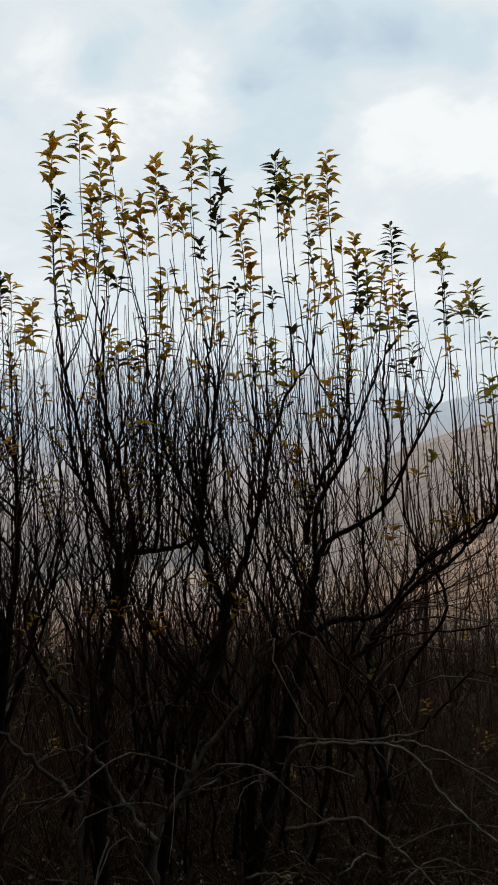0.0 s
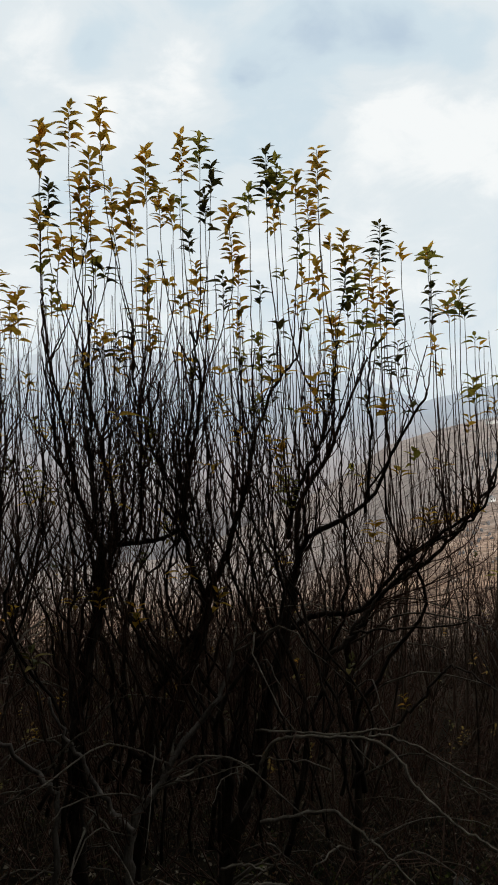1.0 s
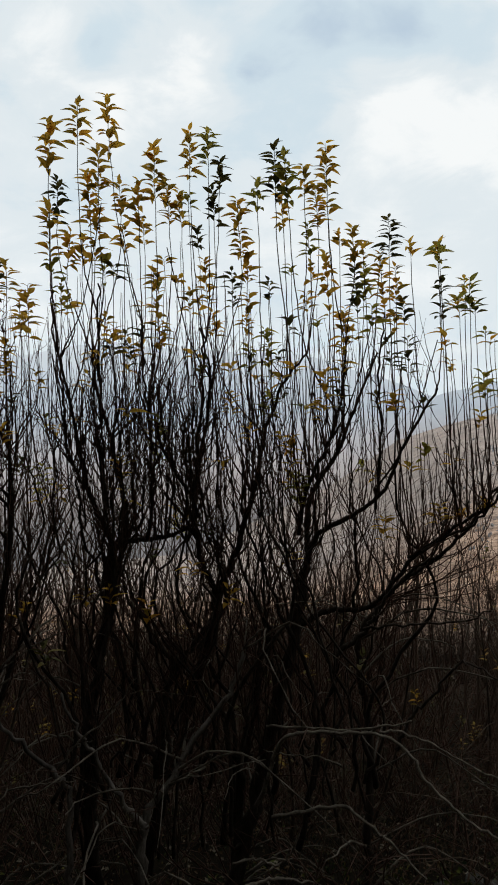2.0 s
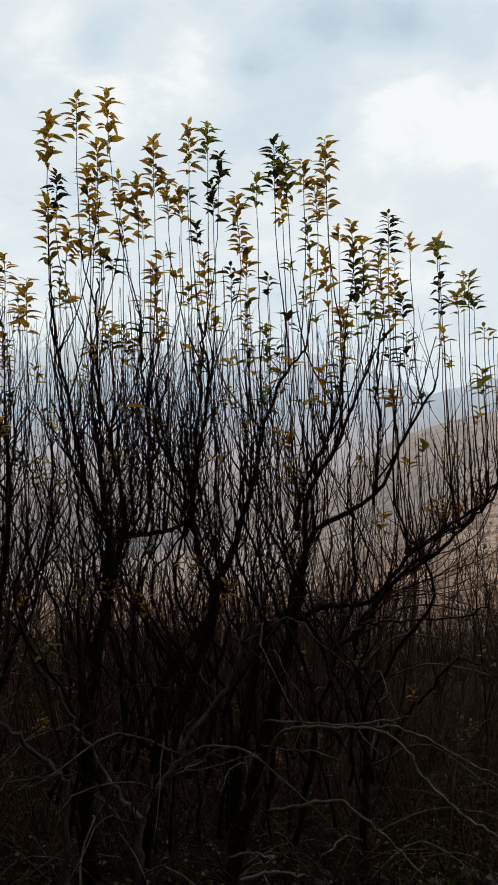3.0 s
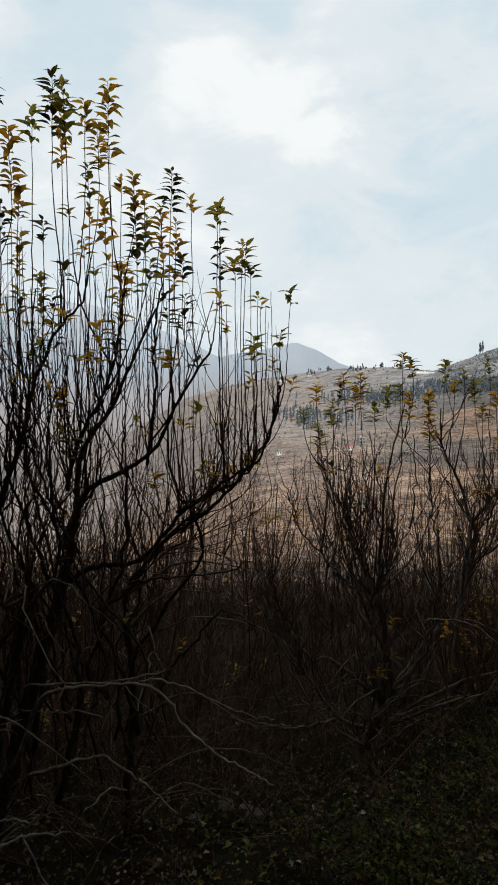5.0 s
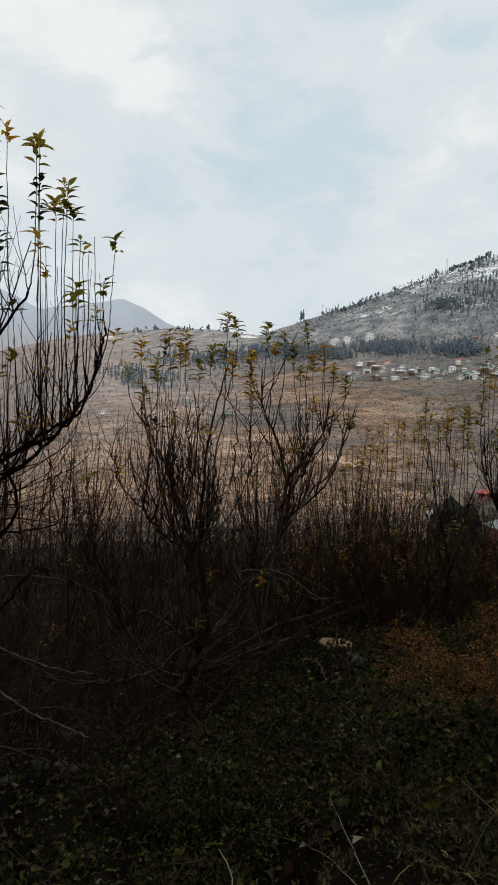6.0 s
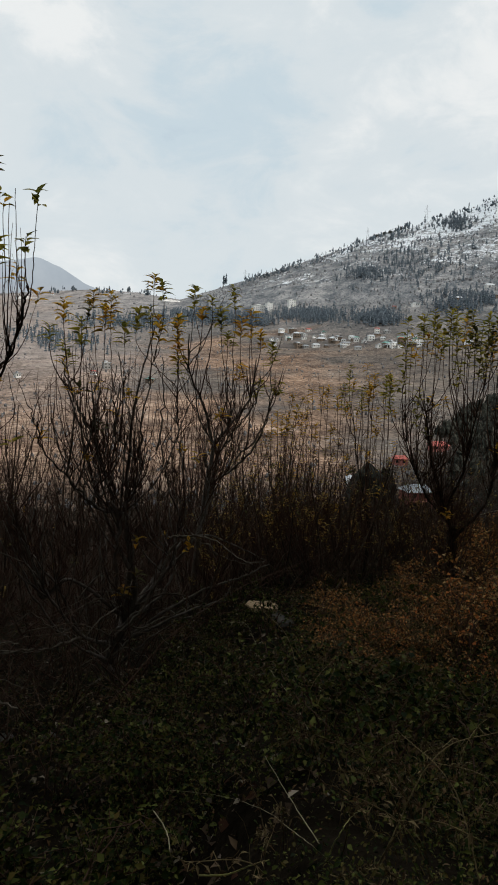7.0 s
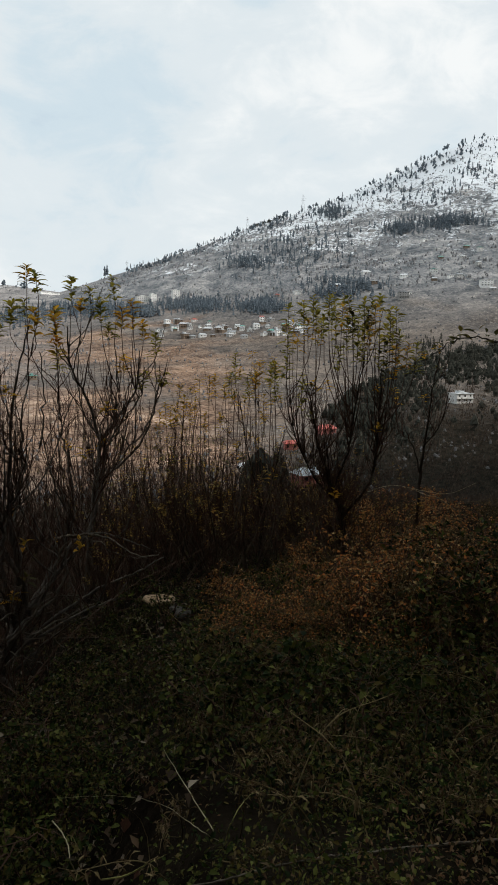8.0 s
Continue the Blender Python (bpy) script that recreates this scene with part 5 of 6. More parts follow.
def ridge_conifers():
    rng = random.Random(8)
    protos = []
    for i in range(4):
        root = thing("conifer", (0, 0, 0), "dark conifer standing on the ridge line", "tree", "ridge trees") if i < 2 else thing("ridge_tree", (0, 0, 0), "dark round-crowned tree on the ridge line", "tree", "ridge trees")
        h = Heap()
        if i < 2:
            conifer_shape(h, Vector((0, 0, 0)), 24.0, rng)
        else:
            h.tube([Vector((0, 0, -1)), Vector((0, 0, 12))], [0.5, 0.2], 4)
            for z, w in ((5, 9), (9, 10), (14, 7)):
                shards(h, Vector((rng.gauss(0, 2), rng.gauss(0, 2), z)), w * 1.3, 8.0, 16, rng)
        part("crown", h.mesh("crown", HAZY_WOODS, False), root)
        protos.append(root)
    places = [[] for _ in protos]

    def stand(b, far, size):
        places[rng.randrange(len(protos))].append((b, far, rng.uniform(0, 360), size))

    for b0, n in ((24.4, 9), (25.6, 5), (27.6, 9), (28.6, 8), (30.0, 6), (31.5, 9)):
        for _ in range(n):
            stand(b0 + rng.gauss(0, 0.4), rng.uniform(1600, 1700), rng.uniform(0.22, 0.62))
    for b in (37.9, 38.1):
        stand(b, 1690, rng.uniform(0.9, 1.25))
    b = 40.0
    while b < 69:
        big = rng.choice((0.3, 0.4, 0.5, 0.6))
        for _ in range(rng.choice((2, 3, 5, 7))):
            stand(b + rng.gauss(0, 0.3), rng.uniform(1590, 1705), big * rng.uniform(0.5, 1.1))
        b += abs(rng.gauss(0.0, 0.26)) + 0.04
    for proto, spots in zip(protos, places):
        grow(proto, spots)


ridge_conifers()


def far_woods():
    """Patches of dark conifers lower on the slopes."""
    rng = random.Random(9)
    h = Heap()
    patches = ((45.4, 3.9, 3.2, 0.5, 150), (51.1, 3.8, 2.0, 0.5, 110), (66.1, 10.3, 2.2, 0.5, 100), (56.7, 11.4, 1.3, 0.6, 70), (62.2, 10.0, 1.5, 0.5, 70),
               (49.7, 7.5, 2.0, 0.6, 60), (36.5, 3.4, 4.0, 0.6, 200), (40.7, 3.3, 1.5, 0.4, 60), (57.8, 5.3, 3.5, 0.9, 90), (30.0, 2.7, 5.0, 0.6, 120), (53.8, 8.4, 5.0, 2.0, 110), (63.7, 12.6, 4.0, 1.2, 40), (67.8, 13.8, 2.5, 0.8, 20), (24.1, 0.9, 3.5, 0.9, 50))
    for b, e, wb, we, n in patches:
        for _ in range(int(n * 2.4)):
            p = on_slope(b + rng.gauss(0, wb * 0.5), e + rng.gauss(0, we * 0.5))
            conifer_shape(h, p, rng.uniform(6, 15), rng, 4)
    tagged(new("far_woods", h.mesh("far_woods", HAZY_WOODS, False)), "dark conifer woods in patches on the slopes", "woods", kind="stuff")


def far_scrub():
    """Leafless bushes and small trees strewn over the slopes."""
    rng = random.Random(10)
    h = Heap()
    for _ in range(21000):
        b = rng.uniform(18, 76)
        r = math.exp(rng.uniform(math.log(150), math.log(1690)))
        x, y = math.sin(radians(b)) * r, math.cos(radians(b)) * r
        if lumps(np.array(x / 70), np.array(y / 70), 40, 4) < rng.uniform(-0.35, 0.55) or (r < 420 and b < 50 and rng.random() < 0.2):
            continue
        w = rng.choice((0.5, 0.8, 1.0, 1.3, 2.2)) * rng.uniform(0.8, 1.3) * (0.45 + r / 1100)
        shards(h, Vector((x, y, float(ground_z(x, y)))), w, w * rng.uniform(0.5, 1.3), 6, rng, rng.random() < 0.6)
    for _ in range(5200):
        b, r = rng.uniform(36, 76), rng.uniform(950, 1690)
        x, y = math.sin(radians(b)) * r, math.cos(radians(b)) * r
        if lumps(np.array(x / 110), np.array(y / 110), 44, 4) > rng.uniform(-0.5, 0.4):
            w = rng.uniform(1.2, 4.0)
            shards(h, Vector((x, y, float(ground_z(x, y)))), w, w * rng.uniform(0.8, 1.5), 3, rng)
    tagged(new("far_scrub", h.mesh("far_scrub", HAZY_SCRUB, False)), "leafless grey-brown scrub on the slopes", "scrub", kind="stuff")
    h = Heap()
    for _ in range(7500):
        b = rng.uniform(45, 80)
        r = 26 * math.exp(rng.random() * math.log(170 / 26)) * (1 + 1.9 * float(ease(50, 62, b)))
        p = on_ground(b, r)
        w = rng.uniform(0.5, 1.3) * (0.6 + r / 140)
        shards(h, p, w, w * 1.1, 15, rng, False)
    for _ in range(13000):
        b = rng.uniform(-35, 50)
        r = 22 * math.exp(rng.random() * math.log(16))
        if rng.random() < float(ease(180, 352, r)):
            continue
        p = on_ground(b, r)
        w = rng.uniform(0.5, 1.3) * (0.6 + r / 140)
        shards(h, p, w, w * 1.1, 15, rng, False)
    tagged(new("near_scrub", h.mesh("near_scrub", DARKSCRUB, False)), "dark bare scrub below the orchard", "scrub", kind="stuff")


def spur_woods():
    """Dark small trees that cover the shoulder of land below the village."""
    rng = random.Random(12)
    h = Heap()
    for _ in range(2600):
        b = rng.uniform(50, 76)
        top = float(np.interp(b, (50, 53, 57, 60, 64, 70, 76), (-11.0, -9.5, -4.6, -2.6, -0.6, 1.0, 2.2)))
        e = top - abs(rng.gauss(0, 2.6))
        if 66.3 < b < 69 and -5.5 < e < -2.4 or 52.8 < b < 57.6 and e < -5.6:
            continue
        p = on_slope(b, e)
        w = rng.uniform(2.0, 6.0)
        shards(h, p, w, w * rng.uniform(0.8, 1.5), 10, rng, rng.random() < 0.5)
    for b, e, wb, we, n in ((67.9, -0.6, 2.0, 1.2, 80), (62.7, -3.0, 2.2, 0.9, 90), (65.0, 0.5, 2.5, 1.0, 60)):
        for _ in range(n):
            conifer_shape(h, on_slope(b + rng.gauss(0, wb * 0.5), e + rng.gauss(0, we * 0.5)), rng.uniform(4, 8), rng, 4)
    tagged(new("spur_woods", h.mesh("spur_woods", SPURWOOD, False)), "dark low woods on the shoulder below the village", "woods", kind="stuff")


SPURWOOD = weathered("spur_wood", (0.022, 0.026, 0.022), (0.07, 0.066, 0.052), 0.5, 0.95, 0.2, 0.0, 0.1)
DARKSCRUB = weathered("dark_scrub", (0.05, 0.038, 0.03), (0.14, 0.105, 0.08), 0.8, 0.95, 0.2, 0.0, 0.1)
far_woods()
far_scrub()
spur_woods()

WHITEWASH = weathered("whitewash", (0.72, 0.71, 0.68), (0.88, 0.87, 0.84), 0.5, 0.9, 0.2, 0.15, 0.02)
PLASTER = weathered("grey_plaster", (0.30, 0.295, 0.28), (0.50, 0.49, 0.47), 0.5, 0.9, 0.2, 0.25, 0.02)
PINKWALL = weathered("red_render", (0.36, 0.13, 0.11), (0.50, 0.21, 0.18), 0.6, 0.9, 0.2, 0.1, 0.02)
GREYROOF = weathered("sheet_roof", (0.42, 0.43, 0.43), (0.66, 0.67, 0.68), 0.7, 0.6, 0.2, 0.15, 0.02)
GREENROOF = weathered("green_roof", (0.10, 0.26, 0.22), (0.16, 0.36, 0.31), 0.7, 0.6, 0.2, 0.1, 0.02)
REDROOF = weathered("red_roof", (0.36, 0.07, 0.055), (0.50, 0.12, 0.09), 0.7, 0.6, 0.2, 0.1, 0.02)
SLATE = weathered("grey_sheet_roof", (0.20, 0.21, 0.215), (0.34, 0.35, 0.36), 0.9, 0.6, 0.2, 0.1, 0.02)
BROWNWALL = weathered("timber_wall", (0.12, 0.09, 0.07), (0.26, 0.20, 0.15), 0.6, 0.9, 0.3, 0.2, 0.02)
WINDOW = weathered("dark_window", (0.015, 0.018, 0.02), (0.03, 0.035, 0.04), 3, 0.2, 0.0)


def house(bearing, elevation, width, storeys, wall, roof, pitched, label, deep=0.7, fixed=None):
    """A house on the slope, facing the valley: walls, roof, windows with sills, a door."""
    p = fixed or on_slope(bearing, elevation)
    d = width * deep
    h = 2.8 * storeys
    root = thing("house", p, label, "house", "houses on the slope")
    root.rotation_euler = (0, 0, -radians(bearing) + random.uniform(0.1, 0.75))
    b = Heap()
    b.box((-width / 2, -d / 2, -2.5), (width / 2, d / 2, h))
    part("wall", b.mesh("wall", wall, False), root)
    r = Heap()
    o = 0.6
    if pitched:
        rise = d * 0.28
        r.verts += [Vector(v) for v in ((-width / 2 - o, -d / 2 - o, h - 0.1), (width / 2 + o, -d / 2 - o, h - 0.1), (width / 2 + o, d / 2 + o, h - 0.1), (-width / 2 - o, d / 2 + o, h - 0.1),
                                         (-width / 2 + d * 0.2, 0, h + rise), (width / 2 - d * 0.2, 0, h + rise))]
        r.faces += [(0, 1, 5, 4), (1, 2, 5), (2, 3, 4, 5), (3, 0, 4), (0, 3, 2, 1)]
    else:
        r.box((-width / 2 - o, -d / 2 - o, h + 0.004), (width / 2 + o, d / 2 + o, h + 0.3))
        r.box((-width * 0.2, -d * 0.2, h + 0.3), (width * 0.1, d * 0.3, h + 1.6))
    part("roof", r.mesh("roof", roof, False), root)
    n = max(2, int(width / 3.2))
    pane, sill = Heap(), Heap()
    pane.box((-0.5, -0.06, 0), (0.5, 0.06, 1.1))
    sill.box((-0.75, -0.14, -0.1), (0.75, 0.06, -0.01))
    pane, sill = pane.mesh("window", WINDOW, False), sill.mesh("sill", wall, False)
    for s in range(storeys):
        for k in range(n):
            w = part("window", pane, root)
            w.location = (-width / 2 + width * (k + 0.5) / n, -d / 2 - 0.01, 2.8 * s + 1.0)
            part("sill", sill, w)
    if storeys > 1:
        e = Heap()
        e.box((-width / 2 - 0.3, -d / 2 - 1.1, 2.65), (width / 2 + 0.3, -d / 2, 2.8))
        part("balcony", e.mesh("balcony", wall, False), root)
    return root


def village():
    rng = random.Random(21)
    house(41.0, 4.27, 24, 3, WHITEWASH, WHITEWASH, False, "white three-storey apartment block on the slope")
    house(41.8, 4.3, 11, 4, WHITEWASH, WHITEWASH, False, "white four-storey apartment block on the slope")
    house(43.7, 4.64, 12, 4, WHITEWASH, WHITEWASH, False, "white apartment tower on the slope")
    house(55.1, -11.6, 8.2, 2, PINKWALL, GREYROOF, True, "red-walled house with grey metal roof among trees", 0.8)
    house(56.6, -6.7, 8.5, 1, PINKWALL, REDROOF, True, "small house with a red roof among trees")
    house(53.6, -8.1, 6, 1, PINKWALL, REDROOF, True, "small house with a red roof among trees")
    house(49.9, -10.2, 6, 1, WHITEWASH, GREYROOF, True, "small white house with pale roof among trees")
    house(67.6, -3.8, 12, 2, WHITEWASH, GREYROOF, False, "white two-storey house alone on the slope")
    house(69.1, 5.4, 15, 3, WHITEWASH, GREYROOF, False, "white three-storey house on the slope")
    house(62.7, 4.6, 13, 3, PLASTER, SLATE, False, "grey three-storey house on the slope")
    house(33.4, 4.7, 55, 1, WHITEWASH, WHITEWASH, False, "long low building with a white roof", 0.3)
    house(21.9, 4.2, 40, 1, WHITEWASH, WHITEWASH, False, "long low building with a white roof", 0.3)
    for k, (b, e) in enumerate(((42.9, 2.6), (43.5, 2.2), (44.0, 2.5), (44.6, 2.3), (45.2, 2.7), (45.7, 2.2), (47.4, 1.9), (48.1, 1.5), (48.7, 1.7), (49.3, 2.0), (51.0, 2.5),
                              (51.3, 1.6), (51.8, 2.8), (52.0, 1.9), (53.1, 2.0), (54.2, 2.0), (46.4, 2.2), (50.2, 2.1), (43.6, 1.9), (46.9, 1.4), (23.9, 4.6), (24.7, 4.4),
                              (66.9, 10.1), (64.2, 9.1), (65.3, 8.4), (65.1, 6.6), (65.0, 6.0), (62.6, 6.3), (63.0, 4.9), (69.6, 5.1), (60.3, 5.9), (52.3, 4.8),
                              (54.0, 5.1), (57.1, 5.6), (58.3, 2.1), (67.4, 8.4), (28.3, -1.2), (27.4, -1.7), (31.9, -2.2), (21.3, -2.1), (66.3, 6.2), (68.5, 7.2), (61.3, 7.4)) + tuple((rng.uniform(42.2, 54.5), rng.triangular(1.0, 2.9, 1.9)) for _ in range(44)) + tuple((rng.uniform(54, 69), rng.uniform(5.5, 10)) for _ in range(7))):
        wall = rng.choice((WHITEWASH, PLASTER, WHITEWASH, BROWNWALL))
        roof = rng.choice((GREYROOF, GREYROOF, SLATE, GREYROOF, SLATE, GREYROOF, SLATE, GREYROOF, GREENROOF, REDROOF))
        say = {"sheet_roof": "pale metal roof", "grey_sheet_roof": "grey metal roof", "green_roof": "green roof", "red_roof": "red roof"}[roof.name]
        tint = {"whitewash": "white", "grey_plaster": "grey"}.get(wall.name, "brown")
        house(b + rng.uniform(-0.1, 0.1), e, rng.uniform(4.5, 9.5) * (0.7 if e < 0 else 1.4 if e > 5 else 1), rng.choice((1, 1, 1, 1, 2)), wall, roof, rng.random() < 0.6, f"{tint} village house with a {say} on the slope")


random.seed(3)
village()


def pylon(bearing, far, tall):
    """A lattice mast for power lines."""
    steel = STEEL
    p = on_ground(bearing, far, -1)
    root = thing("pylon", p, "grey steel lattice power pylon on the ridge", "pylon", "pylons")
    root.rotation_euler = (0, 0, -radians(bearing))
    foot = tall * 0.11
    corners = [Vector((sx * foot, sy * foot, 0)) for sx, sy in ((-1, -1), (1, -1), (1, 1), (-1, 1))]
    for c in corners:
        h = Heap()
        h.tube([c, Vector((c.x * 0.25, c.y * 0.25, tall * 0.7)), Vector((c.x * 0.1, c.y * 0.1, tall))], [0.2, 0.16, 0.1], 4)
        part("leg", h.mesh("leg", steel, False), root)
    for z, arm in ((0.66, 0.2), (0.78, 0.17), (0.9, 0.13)):
        h = Heap()
        h.tube([Vector((-tall * arm, 0, tall * z)), Vector((0, 0, tall * (z + 0.02))), Vector((tall * arm, 0, tall * z))], [0.1, 0.22, 0.1], 4)
        part("crossarm", h.mesh("crossarm", steel, False), root)
    for i in range(7):
        f0, f1 = i / 7, (i + 1) / 7
        for k in range(4):
            a, b = corners[k], corners[(k + 1) % 4]
            s0, s1 = 1 - 0.85 * f0, 1 - 0.85 * f1
            h = Heap()
            h.tube([Vector((a.x * s0, a.y * s0, tall * f0)), Vector((b.x * s1, b.y * s1, tall * f1))], [0.09, 0.09], 4)
            part("brace", h.mesh("brace", steel, False), root)


STEEL = weathered("galvanised_steel", (0.30, 0.31, 0.32), (0.42, 0.43, 0.44), 1.0, 0.5, 0.1, 0.1, 0.01)
pylon(54.3, 1670, 44)
pylon(49.7, 1680, 30)
pylon(39.7, 1690, 26)

# ---- undergrowth ----


def small_leaf(width, droop, fold, widest):
    """A small pointed leaf along +y, folded on its midrib."""
    w = width / 2
    verts = [Vector(v) for v in ((0, 0, 0), (-w, widest, fold * w), (0, widest + 0.08, -droop * 0.3), (w, widest, fold * w), (0, 1, -droop))]
    return verts, [(0, 2, 1), (0, 3, 2), (1, 2, 4), (2, 3, 4)]


BROAD = [leaf_shape(1.0, 0.42, 0.4, 0.4, 3), leaf_shape(1.0, 0.6, 0.3, 0.3, 3), leaf_shape(1.0, 0.3, 0.5, 0.5, 3)]
NARROW = [small_leaf(0.26, 0.3, 0.4, 0.4), small_leaf(0.34, 0.5, 0.4, 0.45), small_leaf(0.2, 0.2, 0.3, 0.35)]
SMALL = [small_leaf(0.6, 0.35, 0.4, 0.42), small_leaf(0.8, 0.2, 0.3, 0.5), small_leaf(0.45, 0.5, 0.5, 0.38)]


def scatter(seed, count, b0, b1, r0, r1, power=1.0):
    """Places on the slope within a range of bearings and distances."""
    rng = random.Random(seed)
    for _ in range(count):
        b = rng.uniform(b0, b1)
        r = r0 + (r1 - r0) * rng.random() ** power
        yield rng, b, r


def weeds():
    """Low weeds that cover the ground in patches: green, yellowing and withered."""
    heaps = {"weed": Heap(), "yellowing_weed": Heap(), "dry_weed": Heap()}
    for rng, b, r in scatter(41, 5600, -24, 86, 0.75, 13, 1.3):
        p = on_ground(b, r)
        if b < 30 and rng.random() < (0.75 if b < 18 else 0.5):
            continue
        if 40.2 < b < 44.8 and 5.2 < r < 8.0:
            continue
        cover = float(lumps(np.array(p.x / 0.55), np.array(p.y / 0.55), 91, 2))
        if cover < (-0.04 if r < 6 else -0.22):
            continue
        patch = float(lumps(np.array(p.x / 0.9), np.array(p.y / 0.9), 77, 3)) + rng.gauss(0, 0.15)
        sunny = 0.36 * float(ease(44, 54, b)) * float(ease(3.0, 4.5, r)) - (0.06 if b > 42 else 0.3)
        dry = 0.22 * float(ease(52, 66, b)) * (1 - float(ease(3.6, 5.0, r))) + (0.12 if b < 38 else 0)
        h = heaps["dry_weed" if patch > 0.34 - dry else "yellowing_weed" if patch < -0.22 + sunny else "weed"]
        fine = 0.34 + 0.66 * float(ease(1.2, 5.0, r))
        wide, tall = rng.uniform(0.12, 0.34), rng.uniform(0.12, 0.42) * (0.6 if b < 32 else 1) * (0.45 if r > 6 else 1) * (0.6 + 1.5 * max(0, cover))
        big = rng.choice((1.0, 1.0, 1.35, 1.9 if h is heaps["weed"] else 1.2)) * fine
        for _ in range(int(34 / big ** 1.2)):
            a, f = rng.uniform(0, 2 * math.pi), rng.random() ** 0.6
            q = p + Vector((math.cos(a) * wide * f, math.sin(a) * wide * f, tall * (1 - 0.6 * f) * (1 - 0.75 * rng.random() ** 1.5)))
            h.add(*rng.choice(BROAD if r < 4.2 else SMALL), leaf_pose(q, rng.uniform(0, 6.28), rng.gauss(0.1, 0.5), rng.gauss(0, 0.45), rng.uniform(0.016, 0.042) * big))
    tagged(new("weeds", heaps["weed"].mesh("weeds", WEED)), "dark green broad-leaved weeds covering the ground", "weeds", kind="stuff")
    tagged(new("yellowing_weeds", heaps["yellowing_weed"].mesh("yellowing_weeds", YELLOWED)), "yellowing green weeds in patches on the ground", "weeds", kind="stuff")
    tagged(new("dry_weeds", heaps["dry_weed"].mesh("dry_weeds", WITHERED)), "withered brown weeds on the ground", "weeds", kind="stuff")


def fallen_leaves():
    h = Heap()
    for rng, b, r in scatter(42, 4200, -26, 50, 2.2, 11, 1.0):
        p = on_ground(b, r, 0.012 + 0.03 * rng.random())
        h.add(*rng.choice(SMALL), leaf_pose(p, rng.uniform(0, 6.28), rng.gauss(0, 0.35), rng.gauss(0, 0.5), rng.uniform(0.03, 0.075)))
    tagged(new("fallen_leaves", h.mesh("fallen_leaves", LITTER)), "brown and pale fallen leaves on dark soil", "leaves", kind="stuff")


def blade(heap, p, lean, tall, wide, rng, bend=0.5):
    """One grass blade, bent over by its own weight."""
    s = len(heap.verts)
    side = Vector((-lean.y, lean.x, 0)).normalized() * wide * 0.5
    n = 5
    for i in range(n):
        t = i / (n - 1)
        c = p + lean * (t * t * bend * tall) + Vector((0, 0, tall * (t - 0.45 * bend * t * t)))
        w = side * (1 - t * 0.9)
        heap.verts += [c - w, c + w]
    for i in range(n - 1):
        a = s + i * 2
        heap.faces.append((a, a + 1, a + 3, a + 2))


def dry_grass():
    h = Heap()
    for rng, b, r in scatter(43, 1500, -20, 86, 1.8, 14, 1.0):
        if b < 48 and rng.random() < 0.6 or b < 46 and r < 4.5 and rng.random() < 0.7:
            continue
        p = on_ground(b, r)
        for _ in range(rng.randrange(4, 10)):
            a = rng.uniform(0, 6.28)
            q = p + Vector((rng.gauss(0, 0.06), rng.gauss(0, 0.06), -0.02))
            blade(h, q, Vector((math.cos(a), math.sin(a), 0)), rng.uniform(0.12, 0.42), rng.uniform(0.0012, 0.0034), rng, rng.uniform(0.2, 1.0))
    tagged(new("dry_grass", h.mesh("dry_grass", STRAW)), "dry straw-coloured grass in thin tufts", "grass", kind="stuff")


def shrub(name, seed, label, group, canes, tall, spread, leaf_material, leaf_size, leaf_count, cane_material, arch=0.5):
    """A bush of arching canes with small leaves along them, built at the origin."""
    rng = random.Random(seed)
    root = thing(name, (0, 0, 0), label, "shrub", group)
    leaves, twigs = Heap(), Heap()
    for _ in range(canes):
        a = rng.uniform(0, 6.28)
        out = Vector((math.cos(a), math.sin(a), 0)) * spread * rng.uniform(0.3, 1.0)
        h = tall * rng.uniform(0.6, 1.0)
        pts = curve([Vector((0, 0, -0.05)) + out * 0.08, out * 0.35 + Vector((0, 0, h * 0.7)), out * 0.75 + Vector((0, 0, h)), out * 1.1 + Vector((0, 0, h * (1 - arch * rng.random())))], 4, 0.012, rng)
        c = Heap()
        c.tube(pts, taper(len(pts), 0.006, 0.002), 3)
        part("cane", c.mesh("cane", cane_material), root)
        sides = [pts]
        for _k in range(9):
            q = rng.choice(pts[3:])
            d = Vector((rng.gauss(0, 1), rng.gauss(0, 1), rng.uniform(-0.2, 1.2))).normalized() * rng.uniform(0.08, 0.25)
            tw = [q, q + d * 0.5 + Vector((0, 0, 0.01)), q + d]
            twigs.tube(tw, [0.0025, 0.002, 0.0012], 3)
            sides.append(tw)
        for _k in range(leaf_count):
            line = rng.choice(sides)
            i = rng.randrange(len(line) - 1)
            q = line[i].lerp(line[i + 1], rng.random()) + Vector((rng.gauss(0, 0.012), rng.gauss(0, 0.012), rng.gauss(0, 0.012)))
            leaves.add(*rng.choice(SMALL), leaf_pose(q, rng.uniform(0, 6.28), rng.gauss(0.1, 0.6), rng.gauss(0, 0.5), leaf_size * rng.uniform(0.6, 1.3)))
    part("brushwood", twigs.mesh("brushwood", cane_material), root, kind="stuff")
    part("foliage", leaves.mesh("foliage", leaf_material), root, kind="stuff")
    return root


